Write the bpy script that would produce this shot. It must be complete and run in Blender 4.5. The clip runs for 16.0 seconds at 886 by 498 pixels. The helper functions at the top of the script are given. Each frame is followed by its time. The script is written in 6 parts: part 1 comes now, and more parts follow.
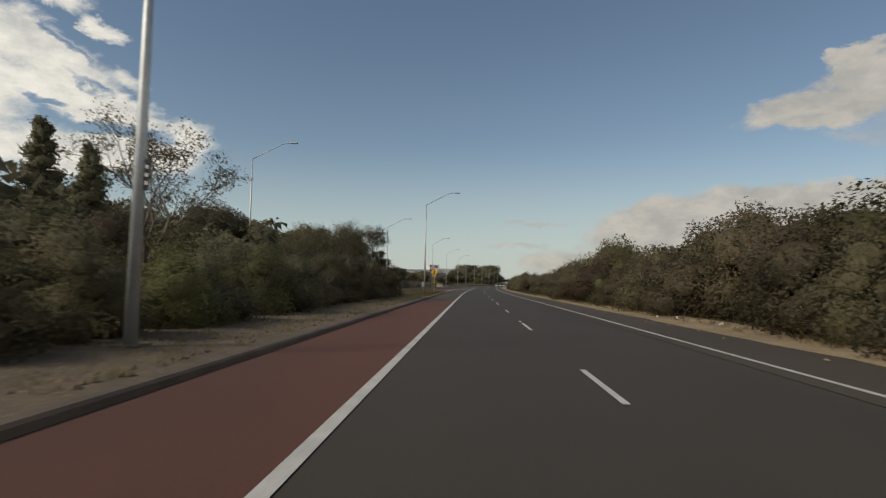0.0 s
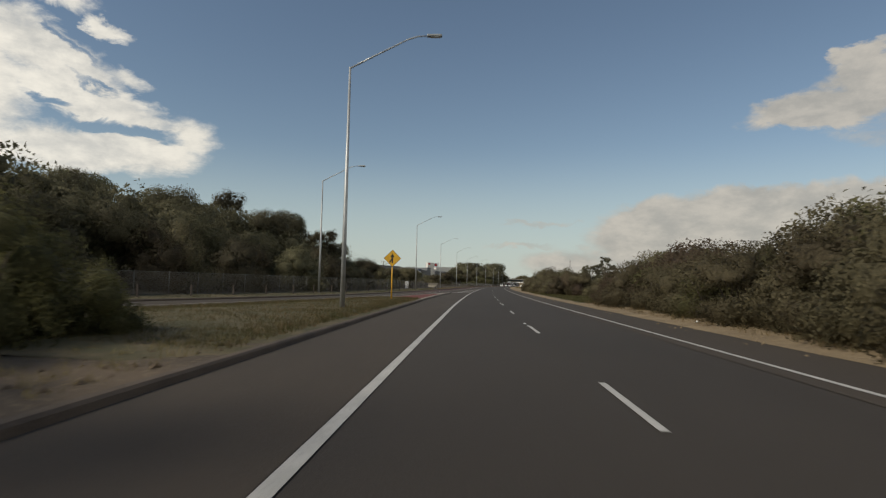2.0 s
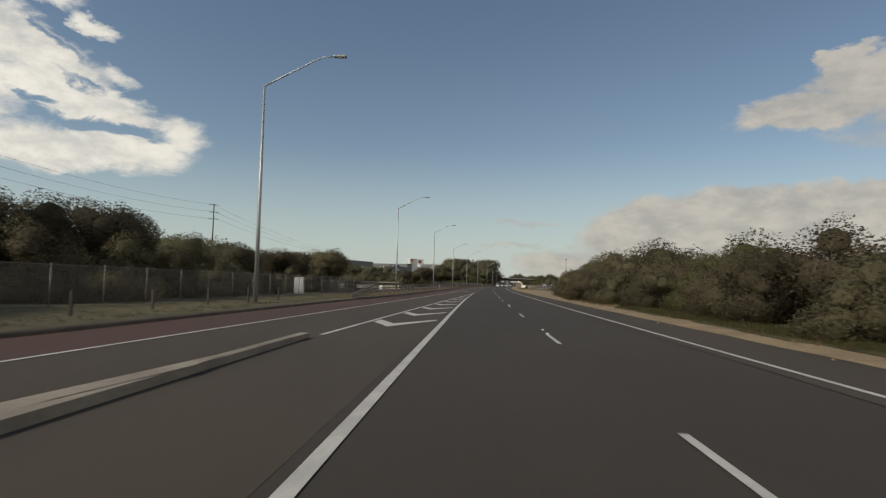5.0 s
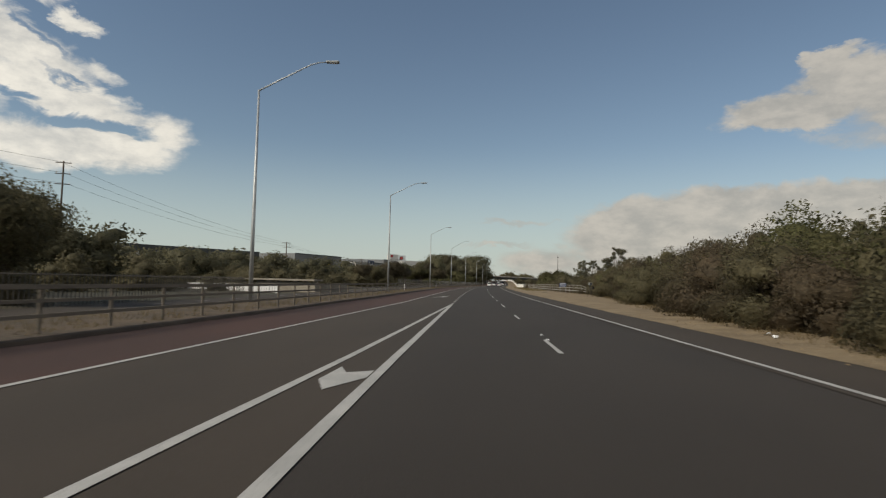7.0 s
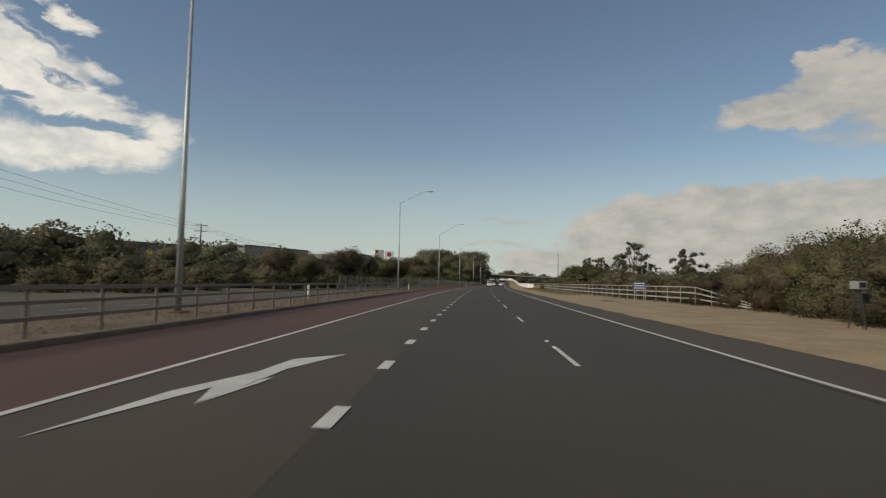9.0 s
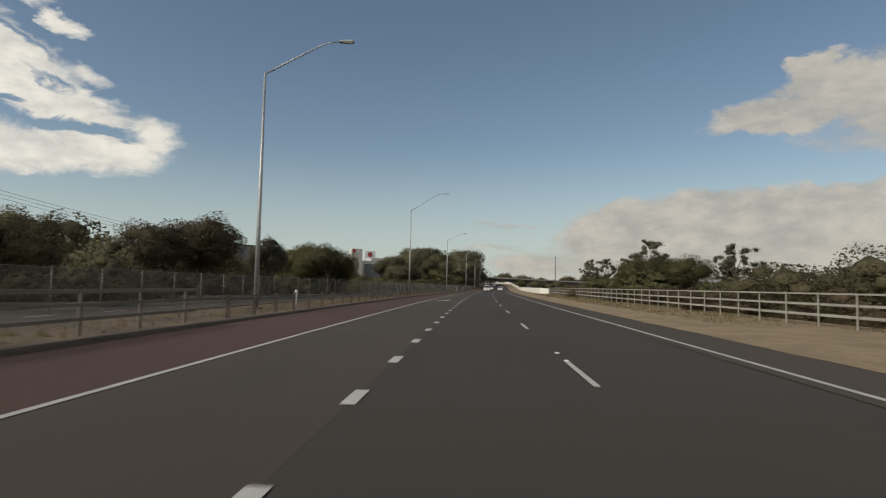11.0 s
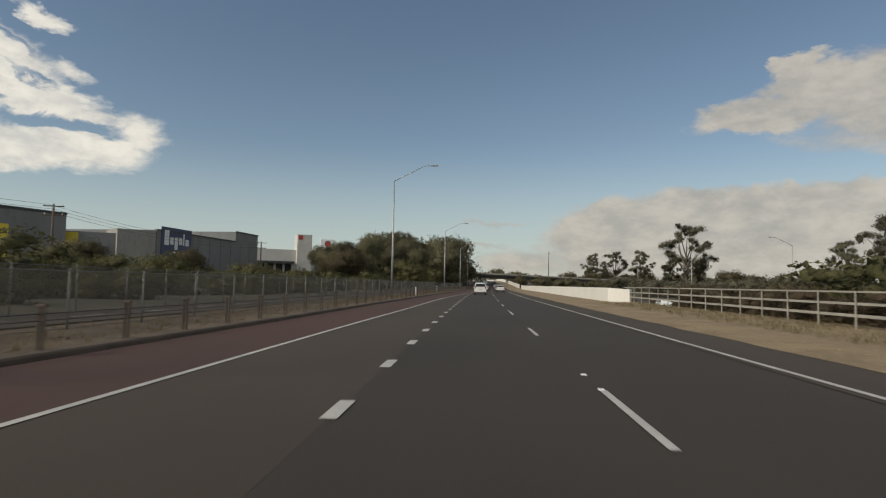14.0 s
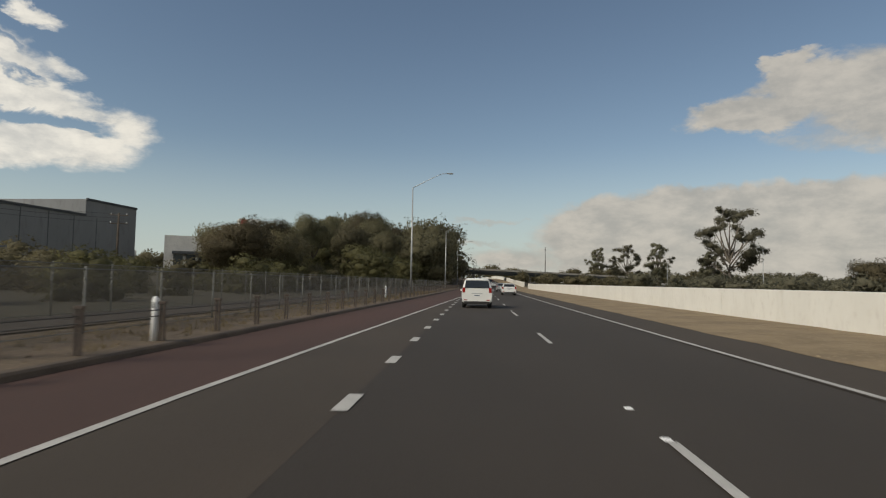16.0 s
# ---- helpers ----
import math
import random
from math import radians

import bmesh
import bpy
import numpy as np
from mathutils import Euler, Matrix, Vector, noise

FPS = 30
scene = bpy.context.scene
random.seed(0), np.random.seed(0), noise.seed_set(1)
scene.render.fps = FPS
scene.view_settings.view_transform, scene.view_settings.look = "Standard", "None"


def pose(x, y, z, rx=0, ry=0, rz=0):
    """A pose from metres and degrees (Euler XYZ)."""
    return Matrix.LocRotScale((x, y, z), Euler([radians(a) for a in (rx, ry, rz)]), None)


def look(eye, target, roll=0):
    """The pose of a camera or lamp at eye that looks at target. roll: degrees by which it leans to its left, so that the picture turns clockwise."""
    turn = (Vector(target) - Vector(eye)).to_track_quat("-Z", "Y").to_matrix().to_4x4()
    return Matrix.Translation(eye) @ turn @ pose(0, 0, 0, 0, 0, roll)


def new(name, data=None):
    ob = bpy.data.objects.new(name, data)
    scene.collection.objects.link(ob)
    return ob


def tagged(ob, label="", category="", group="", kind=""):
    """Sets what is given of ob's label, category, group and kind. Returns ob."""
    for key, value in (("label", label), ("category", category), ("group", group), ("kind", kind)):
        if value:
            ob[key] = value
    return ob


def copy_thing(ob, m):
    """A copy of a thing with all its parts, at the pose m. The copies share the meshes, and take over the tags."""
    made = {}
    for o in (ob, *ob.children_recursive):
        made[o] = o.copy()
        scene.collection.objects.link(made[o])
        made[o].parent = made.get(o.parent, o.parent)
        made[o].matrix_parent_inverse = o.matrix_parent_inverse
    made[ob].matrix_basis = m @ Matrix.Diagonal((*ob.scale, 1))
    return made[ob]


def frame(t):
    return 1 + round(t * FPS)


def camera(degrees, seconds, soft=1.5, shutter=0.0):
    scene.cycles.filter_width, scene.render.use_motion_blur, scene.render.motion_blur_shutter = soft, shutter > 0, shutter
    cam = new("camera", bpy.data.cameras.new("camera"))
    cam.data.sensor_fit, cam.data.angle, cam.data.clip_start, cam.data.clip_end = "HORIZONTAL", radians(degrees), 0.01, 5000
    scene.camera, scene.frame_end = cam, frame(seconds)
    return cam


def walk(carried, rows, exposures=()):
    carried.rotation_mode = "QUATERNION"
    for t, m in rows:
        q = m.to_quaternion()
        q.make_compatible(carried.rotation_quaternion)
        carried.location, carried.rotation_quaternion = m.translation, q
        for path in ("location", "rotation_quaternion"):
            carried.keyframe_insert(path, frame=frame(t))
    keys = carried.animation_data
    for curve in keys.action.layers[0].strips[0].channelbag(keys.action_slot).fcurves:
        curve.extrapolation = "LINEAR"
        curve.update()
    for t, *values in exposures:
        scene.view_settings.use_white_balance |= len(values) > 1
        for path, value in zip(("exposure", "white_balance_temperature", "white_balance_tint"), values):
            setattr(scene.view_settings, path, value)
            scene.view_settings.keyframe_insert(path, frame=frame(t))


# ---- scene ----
cam = camera(75.5, 16.0, soft=1.2, shutter=0.14)
PATH = [
    (0.0, (0.000, -0.099, 1.515), (-0.531, 9.869, 2.116), 1.25),
    (0.5, (-0.000, 12.220, 1.515), (-0.540, 22.188, 2.116), 1.28),
    (1.0, (-0.014, 24.537, 1.515), (-0.568, 34.504, 2.111), 1.28),
    (1.5, (-0.035, 36.880, 1.515), (-0.605, 46.845, 2.113), 1.38),
    (2.0, (-0.051, 49.256, 1.515), (-0.622, 59.222, 2.110), 1.35),
    (2.5, (-0.108, 61.671, 1.515), (-0.689, 71.637, 2.113), 1.33),
    (3.0, (-0.099, 74.118, 1.515), (-0.654, 84.084, 2.109), 1.38),
    (3.5, (-0.120, 86.592, 1.515), (-0.659, 96.560, 2.111), 1.43),
    (4.0, (-0.057, 99.137, 1.515), (-0.558, 109.107, 2.112), 1.47),
    (6.5, (1.273, 162.085, 1.515), (1.025, 172.065, 2.094), 1.25),
    (7.0, (1.684, 174.652, 1.515), (1.482, 184.633, 2.092), 1.36),
    (7.5, (2.147, 187.199, 1.515), (1.965, 197.181, 2.086), 1.49),
    (8.0, (2.614, 199.730, 1.515), (2.439, 209.713, 2.067), 1.28),
    (8.5, (3.073, 212.222, 1.515), (2.897, 222.206, 2.063), 1.33),
    (9.0, (3.500, 224.660, 1.515), (3.358, 234.643, 2.080), 1.29),
    (11.5, (6.388, 286.781, 1.515), (6.391, 296.760, 2.158), 1.20),
    (12.0, (7.094, 299.253, 1.515), (7.138, 309.232, 2.160), 1.15),
    (12.5, (7.868, 311.787, 1.515), (7.955, 321.765, 2.158), 1.10),
    (13.0, (8.702, 324.379, 1.515), (8.814, 334.358, 2.147), 1.10),
    (13.5, (9.564, 337.028, 1.515), (9.716, 347.008, 2.129), 1.10),
    (14.0, (10.491, 349.707, 1.515), (10.679, 359.687, 2.122), 1.10),
    (14.5, (11.458, 362.376, 1.515), (11.683, 372.355, 2.116), 1.05),
    (15.0, (12.502, 375.006, 1.515), (12.745, 384.987, 2.091), 1.05),
    (15.5, (13.537, 387.659, 1.515), (13.804, 397.638, 2.105), 1.05),
    (16.0, (14.575, 400.334, 1.515), (14.890, 410.313, 2.089), 1.05),
]
walk(cam, [(t, look(eye, target, roll)) for t, eye, target, roll in PATH], [(0.0, 0.0, 7100, 6.5), (16.0, 0.0, 7100, 6.5)])

# ---------------------------------------------------------------- world, sun
SUN_AZ, SUN_EL = -122.0, 38.0      # degrees from +y towards +x, and above the horizon


def mth(nt, op, a, b=None, clamp=False):
    n = nt.nodes.new("ShaderNodeMath")
    n.operation, n.use_clamp = op, clamp
    for i, v in enumerate((a, b)):
        if v is None:
            continue
        if isinstance(v, (int, float)):
            n.inputs[i].default_value = v
        else:
            nt.links.new(v, n.inputs[i])
    return n.outputs[0]


def mixc(nt, f, a, b, mode="MIX"):
    n = nt.nodes.new("ShaderNodeMix")
    n.data_type, n.blend_type = "RGBA", mode
    for sock, v in ((n.inputs[0], f), (n.inputs[6], a), (n.inputs[7], b)):
        if isinstance(v, (int, float)):
            sock.default_value = v
        elif isinstance(v, tuple):
            sock.default_value = (*v, 1)
        else:
            nt.links.new(v, sock)
    return n.outputs[2]


def smooth(nt, v, lo, hi, a=0.0, b=1.0):
    n = nt.nodes.new("ShaderNodeMapRange")
    n.interpolation_type = "SMOOTHSTEP"
    nt.links.new(v, n.inputs[0])
    for i, x in enumerate((lo, hi, a, b)):
        n.inputs[i + 1].default_value = x
    return n.outputs[0]


def noisy(nt, vec, scale, detail=5.0, rough=0.55, distort=0.0):
    n = nt.nodes.new("ShaderNodeTexNoise")
    n.inputs["Scale"].default_value = scale
    n.inputs["Detail"].default_value = detail
    n.inputs["Roughness"].default_value = rough
    n.inputs["Distortion"].default_value = distort
    if vec is not None:
        nt.links.new(vec, n.inputs["Vector"])
    return n.outputs["Fac"]


def build_world():
    w = bpy.data.worlds.new("sky")
    scene.world = w
    w.use_nodes = True
    nt = w.node_tree
    nt.nodes.clear()
    out = nt.nodes.new("ShaderNodeOutputWorld")
    bg = nt.nodes.new("ShaderNodeBackground")
    nt.links.new(bg.outputs[0], out.inputs[0])
    sky = nt.nodes.new("ShaderNodeTexSky")
    sky.sky_type, sky.sun_disc = "NISHITA", False
    sky.sun_elevation, sky.sun_rotation = radians(SUN_EL), radians(SUN_AZ)
    sky.air_density, sky.dust_density, sky.ozone_density = 1.0, 0.3, 1.2
    tc = nt.nodes.new("ShaderNodeTexCoord")
    sep = nt.nodes.new("ShaderNodeSeparateXYZ")
    nt.links.new(tc.outputs["Generated"], sep.inputs[0])
    x, y, z = sep.outputs
    az = mth(nt, "MULTIPLY", mth(nt, "ARCTAN2", x, y), 57.2958)
    el = mth(nt, "MULTIPLY", mth(nt, "ARCSINE", z), 57.2958)
    # cloud noise in angles, stretched along the horizon
    comb = nt.nodes.new("ShaderNodeCombineXYZ")
    nt.links.new(mth(nt, "MULTIPLY", az, 0.07), comb.inputs[0])
    nt.links.new(mth(nt, "MULTIPLY", el, 0.13), comb.inputs[1])
    vec = comb.outputs[0]
    big = noisy(nt, vec, 2.2, 9.0, 0.6, 0.25)
    fine = noisy(nt, vec, 6.0, 8.0, 0.62, 0.1)
    # clouds: centre and half-size in degrees of azimuth and elevation, tilt, density, squareness
    banks = [(-46, 15, 7, 9, 0, 1.2, 2), (-36.0, 10.5, 10.6, 2.35, 3, 1.3, 2), (-35.5, 14.6, 7.6, 1.9, -15, 1.3, 2), (-28.4, 12.6, 3.4, 2.1, 0, 0.75, 2),
             (-39.0, 18.0, 6.4, 2.5, -26, 1.2, 2), (-33.4, 17.0, 2.3, 1.0, -14, 0.8, 2), (-34.4, 20.5, 1.8, 0.75, -28, 0.8, 2), (-39.0, 22.6, 4.0, 1.2, -8, 0.9, 2),
             (31.2, 15.1, 7.2, 1.75, 2, 1.6, 2), (35.2, 16.6, 4.9, 2.9, -4, 1.6, 2), (33.2, 18.4, 2.2, 1.4, 20, 1.4, 2), (41, 15.4, 8.5, 4.2, 0, 1.5, 2), (37.0, 12.4, 5.5, 1.3, -6, 0.6, 2), (56, 14, 12, 6, 0, 1.3, 2),
             (38.8, 2.4, 28.2, 7.0, 0, 2.4, 4), (19.0, 5.2, 7.6, 3.7, 2, 2.2, 2), (9.5, 2.2, 5.5, 1.9, 4, 0.9, 2), (6.0, 6.1, 4.6, 0.40, 0, 0.55, 2), (4.5, 3.8, 3.6, 0.35, 2, 0.5, 2),
             # unseen clouds, added; the wide one at azimuth 95 fills the left trees
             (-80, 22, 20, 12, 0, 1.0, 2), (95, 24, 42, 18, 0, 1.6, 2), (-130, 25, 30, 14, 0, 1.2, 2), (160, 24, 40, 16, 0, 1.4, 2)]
    gaps = [(-32.2, 12.65, 4.6, 0.7, -6, 1.1), (-38.2, 14.3, 2.4, 0.5, 0, 1.0), (-36.6, 16.4, 3.4, 0.4, -24, 0.7), (-37.6, 19.0, 2.6, 0.4, -34, 0.6)]

    az2 = mth(nt, "ADD", az, mth(nt, "MULTIPLY", mth(nt, "SUBTRACT", noisy(nt, vec, 2.6, 5.0, 0.6), 0.5), 7.0))
    el2 = mth(nt, "ADD", el, mth(nt, "MULTIPLY", mth(nt, "SUBTRACT", noisy(nt, vec, 3.4, 5.0, 0.6, 0.6), 0.5), 3.2))

    def lobe(a0, e0, ra, re, tilt, power=2):
        c, n = math.cos(radians(tilt)), math.sin(radians(tilt))
        x0, y0 = mth(nt, "SUBTRACT", az2, float(a0)), mth(nt, "SUBTRACT", el2, float(e0))
        da = mth(nt, "ADD", mth(nt, "MULTIPLY", x0, c / ra), mth(nt, "MULTIPLY", y0, n / ra))
        de = mth(nt, "ADD", mth(nt, "MULTIPLY", x0, -n / re), mth(nt, "MULTIPLY", y0, c / re))
        da, de = mth(nt, "MULTIPLY", da, da), mth(nt, "MULTIPLY", de, de)
        if power == 4:
            da, de = mth(nt, "MULTIPLY", da, da), mth(nt, "MULTIPLY", de, de)
        return mth(nt, "SUBTRACT", 1.0, mth(nt, "ADD", da, de))

    best = None
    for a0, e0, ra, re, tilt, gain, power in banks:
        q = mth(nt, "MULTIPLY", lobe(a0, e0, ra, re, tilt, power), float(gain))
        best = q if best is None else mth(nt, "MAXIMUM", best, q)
    for a0, e0, ra, re, tilt, gain in gaps:
        best = mth(nt, "SUBTRACT", best, mth(nt, "MULTIPLY", mth(nt, "MAXIMUM", lobe(a0, e0, ra, re, tilt), 0.0), float(gain)))
    wob = mth(nt, "MULTIPLY", mth(nt, "SUBTRACT", mth(nt, "ADD", mth(nt, "MULTIPLY", big, 0.75), mth(nt, "MULTIPLY", fine, 0.35)), 0.55), 2.0)
    dens = mth(nt, "ADD", mth(nt, "MAXIMUM", best, -1.2), wob)
    cover = smooth(nt, dens, -0.15, 0.85)
    # thicker parts and low bases are greyer; towards the sun the cloud is brighter
    shade = smooth(nt, mth(nt, "ADD", mth(nt, "MULTIPLY", big, 0.6), mth(nt, "MULTIPLY", fine, 0.5)), 0.38, 0.72)
    sunward = smooth(nt, az, 5.0, -38.0)
    lit = mixc(nt, sunward, (0.55, 0.525, 0.505), (0.90, 0.875, 0.845))
    dim = mixc(nt, sunward, (0.38, 0.378, 0.38), (0.58, 0.585, 0.60))
    # unseen clouds around azimuth 110 are brightened to act as fill light
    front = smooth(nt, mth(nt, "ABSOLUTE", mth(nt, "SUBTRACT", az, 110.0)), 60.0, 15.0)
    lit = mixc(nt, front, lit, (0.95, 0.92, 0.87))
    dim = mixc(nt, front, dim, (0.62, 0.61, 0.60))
    cloud = mixc(nt, shade, dim, lit)
    tint = mixc(nt, 1.0, sky.outputs[0], (0.0895, 0.0882, 0.0885), "MULTIPLY")
    haze = mth(nt, "MULTIPLY", smooth(nt, el, 14.0, 0.0), 0.75)
    air = mixc(nt, haze, tint, (0.44, 0.52, 0.57))
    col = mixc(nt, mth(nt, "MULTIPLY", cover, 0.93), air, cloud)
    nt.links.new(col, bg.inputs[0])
    bg.inputs[1].default_value = 1.0


build_world()
sun = new("sun", bpy.data.lights.new("sun", "SUN"))
sun.data.energy, sun.data.angle, sun.data.color = 3.0, radians(16.0), (1.0, 0.94, 0.85)
_a, _e = radians(SUN_AZ), radians(SUN_EL)
sun.matrix_world = look((math.sin(_a) * math.cos(_e) * 100, math.cos(_a) * math.cos(_e) * 100, math.sin(_e) * 100), (0, 0, 0))

# ---------------------------------------------------------------- materials


def mat(name, base, rough=0.8, second=None, scale=1.0, fine=None, fine_scale=30.0, bump=0.0, bump_scale=40.0,
        metal=0.0, stretch=(1, 1, 1), coords="Object", spread=0.0, spec=0.5):
    """A surface with two scales of colour variation and fine relief, in metres."""
    m = bpy.data.materials.new(name)
    m.use_nodes = True
    nt = m.node_tree
    p = nt.nodes["Principled BSDF"]
    p.inputs["Roughness"].default_value, p.inputs["Metallic"].default_value = rough, metal
    p.inputs["Specular IOR Level"].default_value = spec
    tc = nt.nodes.new("ShaderNodeTexCoord")
    mp = nt.nodes.new("ShaderNodeMapping")
    mp.inputs["Scale"].default_value = stretch
    nt.links.new(tc.outputs[coords], mp.inputs[0])
    vec = mp.outputs[0]
    second = second or tuple(c * 0.75 for c in base)
    col = mixc(nt, smooth(nt, noisy(nt, vec, scale, 6.0, 0.6), 0.35, 0.65), base, second)
    if fine:
        col = mixc(nt, smooth(nt, noisy(nt, vec, fine_scale, 4.0, 0.7), 0.5, 0.75), col, fine)
    if spread:
        info = nt.nodes.new("ShaderNodeObjectInfo")
        hsv = nt.nodes.new("ShaderNodeHueSaturation")
        nt.links.new(smooth(nt, info.outputs["Random"], 0.0, 1.0, 1.0 - spread, 1.0 + spread), hsv.inputs["Value"])
        nt.links.new(col, hsv.inputs["Color"])
        col = hsv.outputs[0]
    nt.links.new(col, p.inputs["Base Color"])
    if bump:
        b = nt.nodes.new("ShaderNodeBump")
        b.inputs["Strength"].default_value = bump
        b.inputs["Distance"].default_value = 0.02
        nt.links.new(noisy(nt, vec, bump_scale, 5.0, 0.7), b.inputs["Height"])
        nt.links.new(b.outputs[0], p.inputs["Normal"])
    return m


def leaf_mat(name, base, second, spread=0.28):
    """Foliage: colour differs from clump to clump, from leaf to leaf and from plant to plant, and light shines through."""
    m = bpy.data.materials.new(name)
    m.use_nodes = True
    nt = m.node_tree
    p = nt.nodes["Principled BSDF"]
    out = nt.nodes["Material Output"]
    p.inputs["Roughness"].default_value = 0.62
    p.inputs["Specular IOR Level"].default_value = 0.25
    geo = nt.nodes.new("ShaderNodeNewGeometry")
    tc = nt.nodes.new("ShaderNodeTexCoord")
    info = nt.nodes.new("ShaderNodeObjectInfo")
    col = mixc(nt, smooth(nt, noisy(nt, tc.outputs["Object"], 1.1, 3.0), 0.35, 0.65), base, second)
    speck = smooth(nt, noisy(nt, tc.outputs["Object"], 7.0, 4.0, 0.75), 0.38, 0.66, 0.80, 1.2)
    hsv = nt.nodes.new("ShaderNodeHueSaturation")
    v1 = smooth(nt, geo.outputs["Random Per Island"], 0.0, 1.0, 0.87, 1.15)
    v2 = smooth(nt, info.outputs["Random"], 0.0, 1.0, 1.0 - spread, 1.0 + spread)
    nt.links.new(mth(nt, "MULTIPLY", speck, mth(nt, "MULTIPLY", v1, v2)), hsv.inputs["Value"])
    nt.links.new(smooth(nt, info.outputs["Random"], 0.0, 1.0, 0.485, 0.515), hsv.inputs["Hue"])
    nt.links.new(col, hsv.inputs["Color"])
    nt.links.new(hsv.outputs[0], p.inputs["Base Color"])
    relief = nt.nodes.new("ShaderNodeBump")
    relief.inputs["Strength"].default_value, relief.inputs["Distance"].default_value = 0.7, 0.06
    nt.links.new(noisy(nt, tc.outputs["Object"], 9.0, 4.0, 0.7), relief.inputs["Height"])
    nt.links.new(relief.outputs[0], p.inputs["Normal"])
    tr = nt.nodes.new("ShaderNodeBsdfTranslucent")
    nt.links.new(hsv.outputs[0], tr.inputs[0])
    mx = nt.nodes.new("ShaderNodeMixShader")
    mx.inputs[0].default_value = 0.5
    nt.links.new(p.outputs[0], mx.inputs[1])
    nt.links.new(tr.outputs[0], mx.inputs[2])
    nt.links.new(mx.outputs[0], out.inputs[0])
    return m


ASPHALT = mat("asphalt", (0.0350, 0.0270, 0.0207), 0.9, (0.0285, 0.0218, 0.0166), 0.25, (0.062, 0.050, 0.0395), 55.0, 0.35, 90.0, stretch=(1, 0.35, 1))
ASPHALT_OLD = mat("old_asphalt", (0.050, 0.0368, 0.0262), 0.92, (0.040, 0.0296, 0.0212), 0.3, (0.076, 0.062, 0.046), 55.0, 0.35, 90.0, stretch=(1, 0.3, 1))
RED = mat("red_asphalt", (0.092, 0.029, 0.017), 0.92, (0.068, 0.024, 0.015), 0.22, (0.12, 0.048, 0.031), 50.0, 0.35, 90.0, stretch=(1, 0.3, 1))
RED_WORN = mat("worn_red_asphalt", (0.066, 0.030, 0.022), 0.92, (0.050, 0.025, 0.019), 0.22, (0.092, 0.046, 0.035), 50.0, 0.35, 90.0, stretch=(1, 0.3, 1))
RED_PAINT = mat("red_island_surface", (0.15, 0.029, 0.021), 0.85, (0.11, 0.024, 0.018), 0.6, (0.2, 0.055, 0.042), 40.0, 0.3, 60.0)
PAINT = mat("road_paint", (0.47, 0.455, 0.43), 0.75, (0.38, 0.37, 0.35), 1.3, (0.25, 0.24, 0.23), 26.0, 0.2, 80.0)
CONCRETE = mat("kerb_concrete", (0.098, 0.072, 0.052), 0.9, (0.062, 0.046, 0.034), 0.8, (0.15, 0.12, 0.095), 30.0, 0.4, 40.0)
BORDER = mat("island_concrete", (0.27, 0.235, 0.19), 0.9, (0.2, 0.17, 0.14), 0.7, (0.15, 0.12, 0.1), 12.0, 0.3, 30.0)
STAINED = mat("stained_concrete", (0.27, 0.245, 0.205), 0.9, (0.19, 0.17, 0.14), 0.6, (0.13, 0.115, 0.095), 9.0, 0.3, 30.0)
PALE_CONCRETE = mat("pale_concrete", (0.42, 0.39, 0.34), 0.85, (0.34, 0.31, 0.27), 0.5, (0.26, 0.24, 0.21), 14.0, 0.25, 30.0)
WHITE_WALL = mat("white_painted_concrete", (0.74, 0.72, 0.67), 0.7, (0.68, 0.66, 0.61), 0.35, (0.62, 0.59, 0.54), 5.0, 0.15, 30.0, stretch=(1, 1, 0.4))
SAND = mat("sand", (0.255, 0.188, 0.11), 0.95, (0.18, 0.13, 0.076), 0.5, (0.36, 0.28, 0.175), 9.0, 0.9, 12.0)
SOIL = mat("dry_soil", (0.115, 0.082, 0.053), 0.95, (0.066, 0.048, 0.032), 0.45, (0.20, 0.15, 0.095), 7.0, 0.9, 10.0)
GROUND = mat("scrub_ground", (0.070, 0.058, 0.036), 0.95, (0.042, 0.040, 0.023), 0.09, (0.10, 0.08, 0.05), 3.0, 0.9, 6.0)
GRASS_BASE = mat("grass_ground", (0.056, 0.052, 0.021), 0.95, (0.12, 0.092, 0.048), 0.45, (0.036, 0.038, 0.014), 6.0, 0.9, 10.0)
FENCE_STEEL = mat("dull_steel", (0.20, 0.20, 0.19), 0.6, (0.15, 0.15, 0.14), 2.0, None, 20.0, 0.1, 30.0, metal=0.4)
STEEL = mat("galvanised_steel", (0.42, 0.43, 0.43), 0.5, (0.33, 0.34, 0.34), 1.5, (0.5, 0.5, 0.5), 20.0, 0.1, 30.0, metal=0.55, spread=0.12)
DARK_STEEL = mat("weathered_steel", (0.10, 0.095, 0.09), 0.65, (0.07, 0.065, 0.06), 3.0, (0.15, 0.11, 0.08), 20.0, 0.2, 30.0, metal=0.3)
RAIL = mat("timber_rail", (0.165, 0.142, 0.115), 0.85, (0.12, 0.103, 0.084), 1.2, (0.17, 0.14, 0.11), 9.0, 0.3, 30.0, stretch=(1, 0.3, 3))
RAIL_WHITE = mat("pale_rail", (0.36, 0.34, 0.30), 0.75, (0.27, 0.255, 0.225), 0.9, (0.30, 0.27, 0.22), 8.0, 0.3, 30.0, stretch=(1, 0.3, 3))
RUST = mat("rusty_post", (0.056, 0.046, 0.040), 0.85, (0.085, 0.062, 0.050), 4.0, (0.05, 0.035, 0.03), 25.0, 0.3, 40.0, spread=0.2)
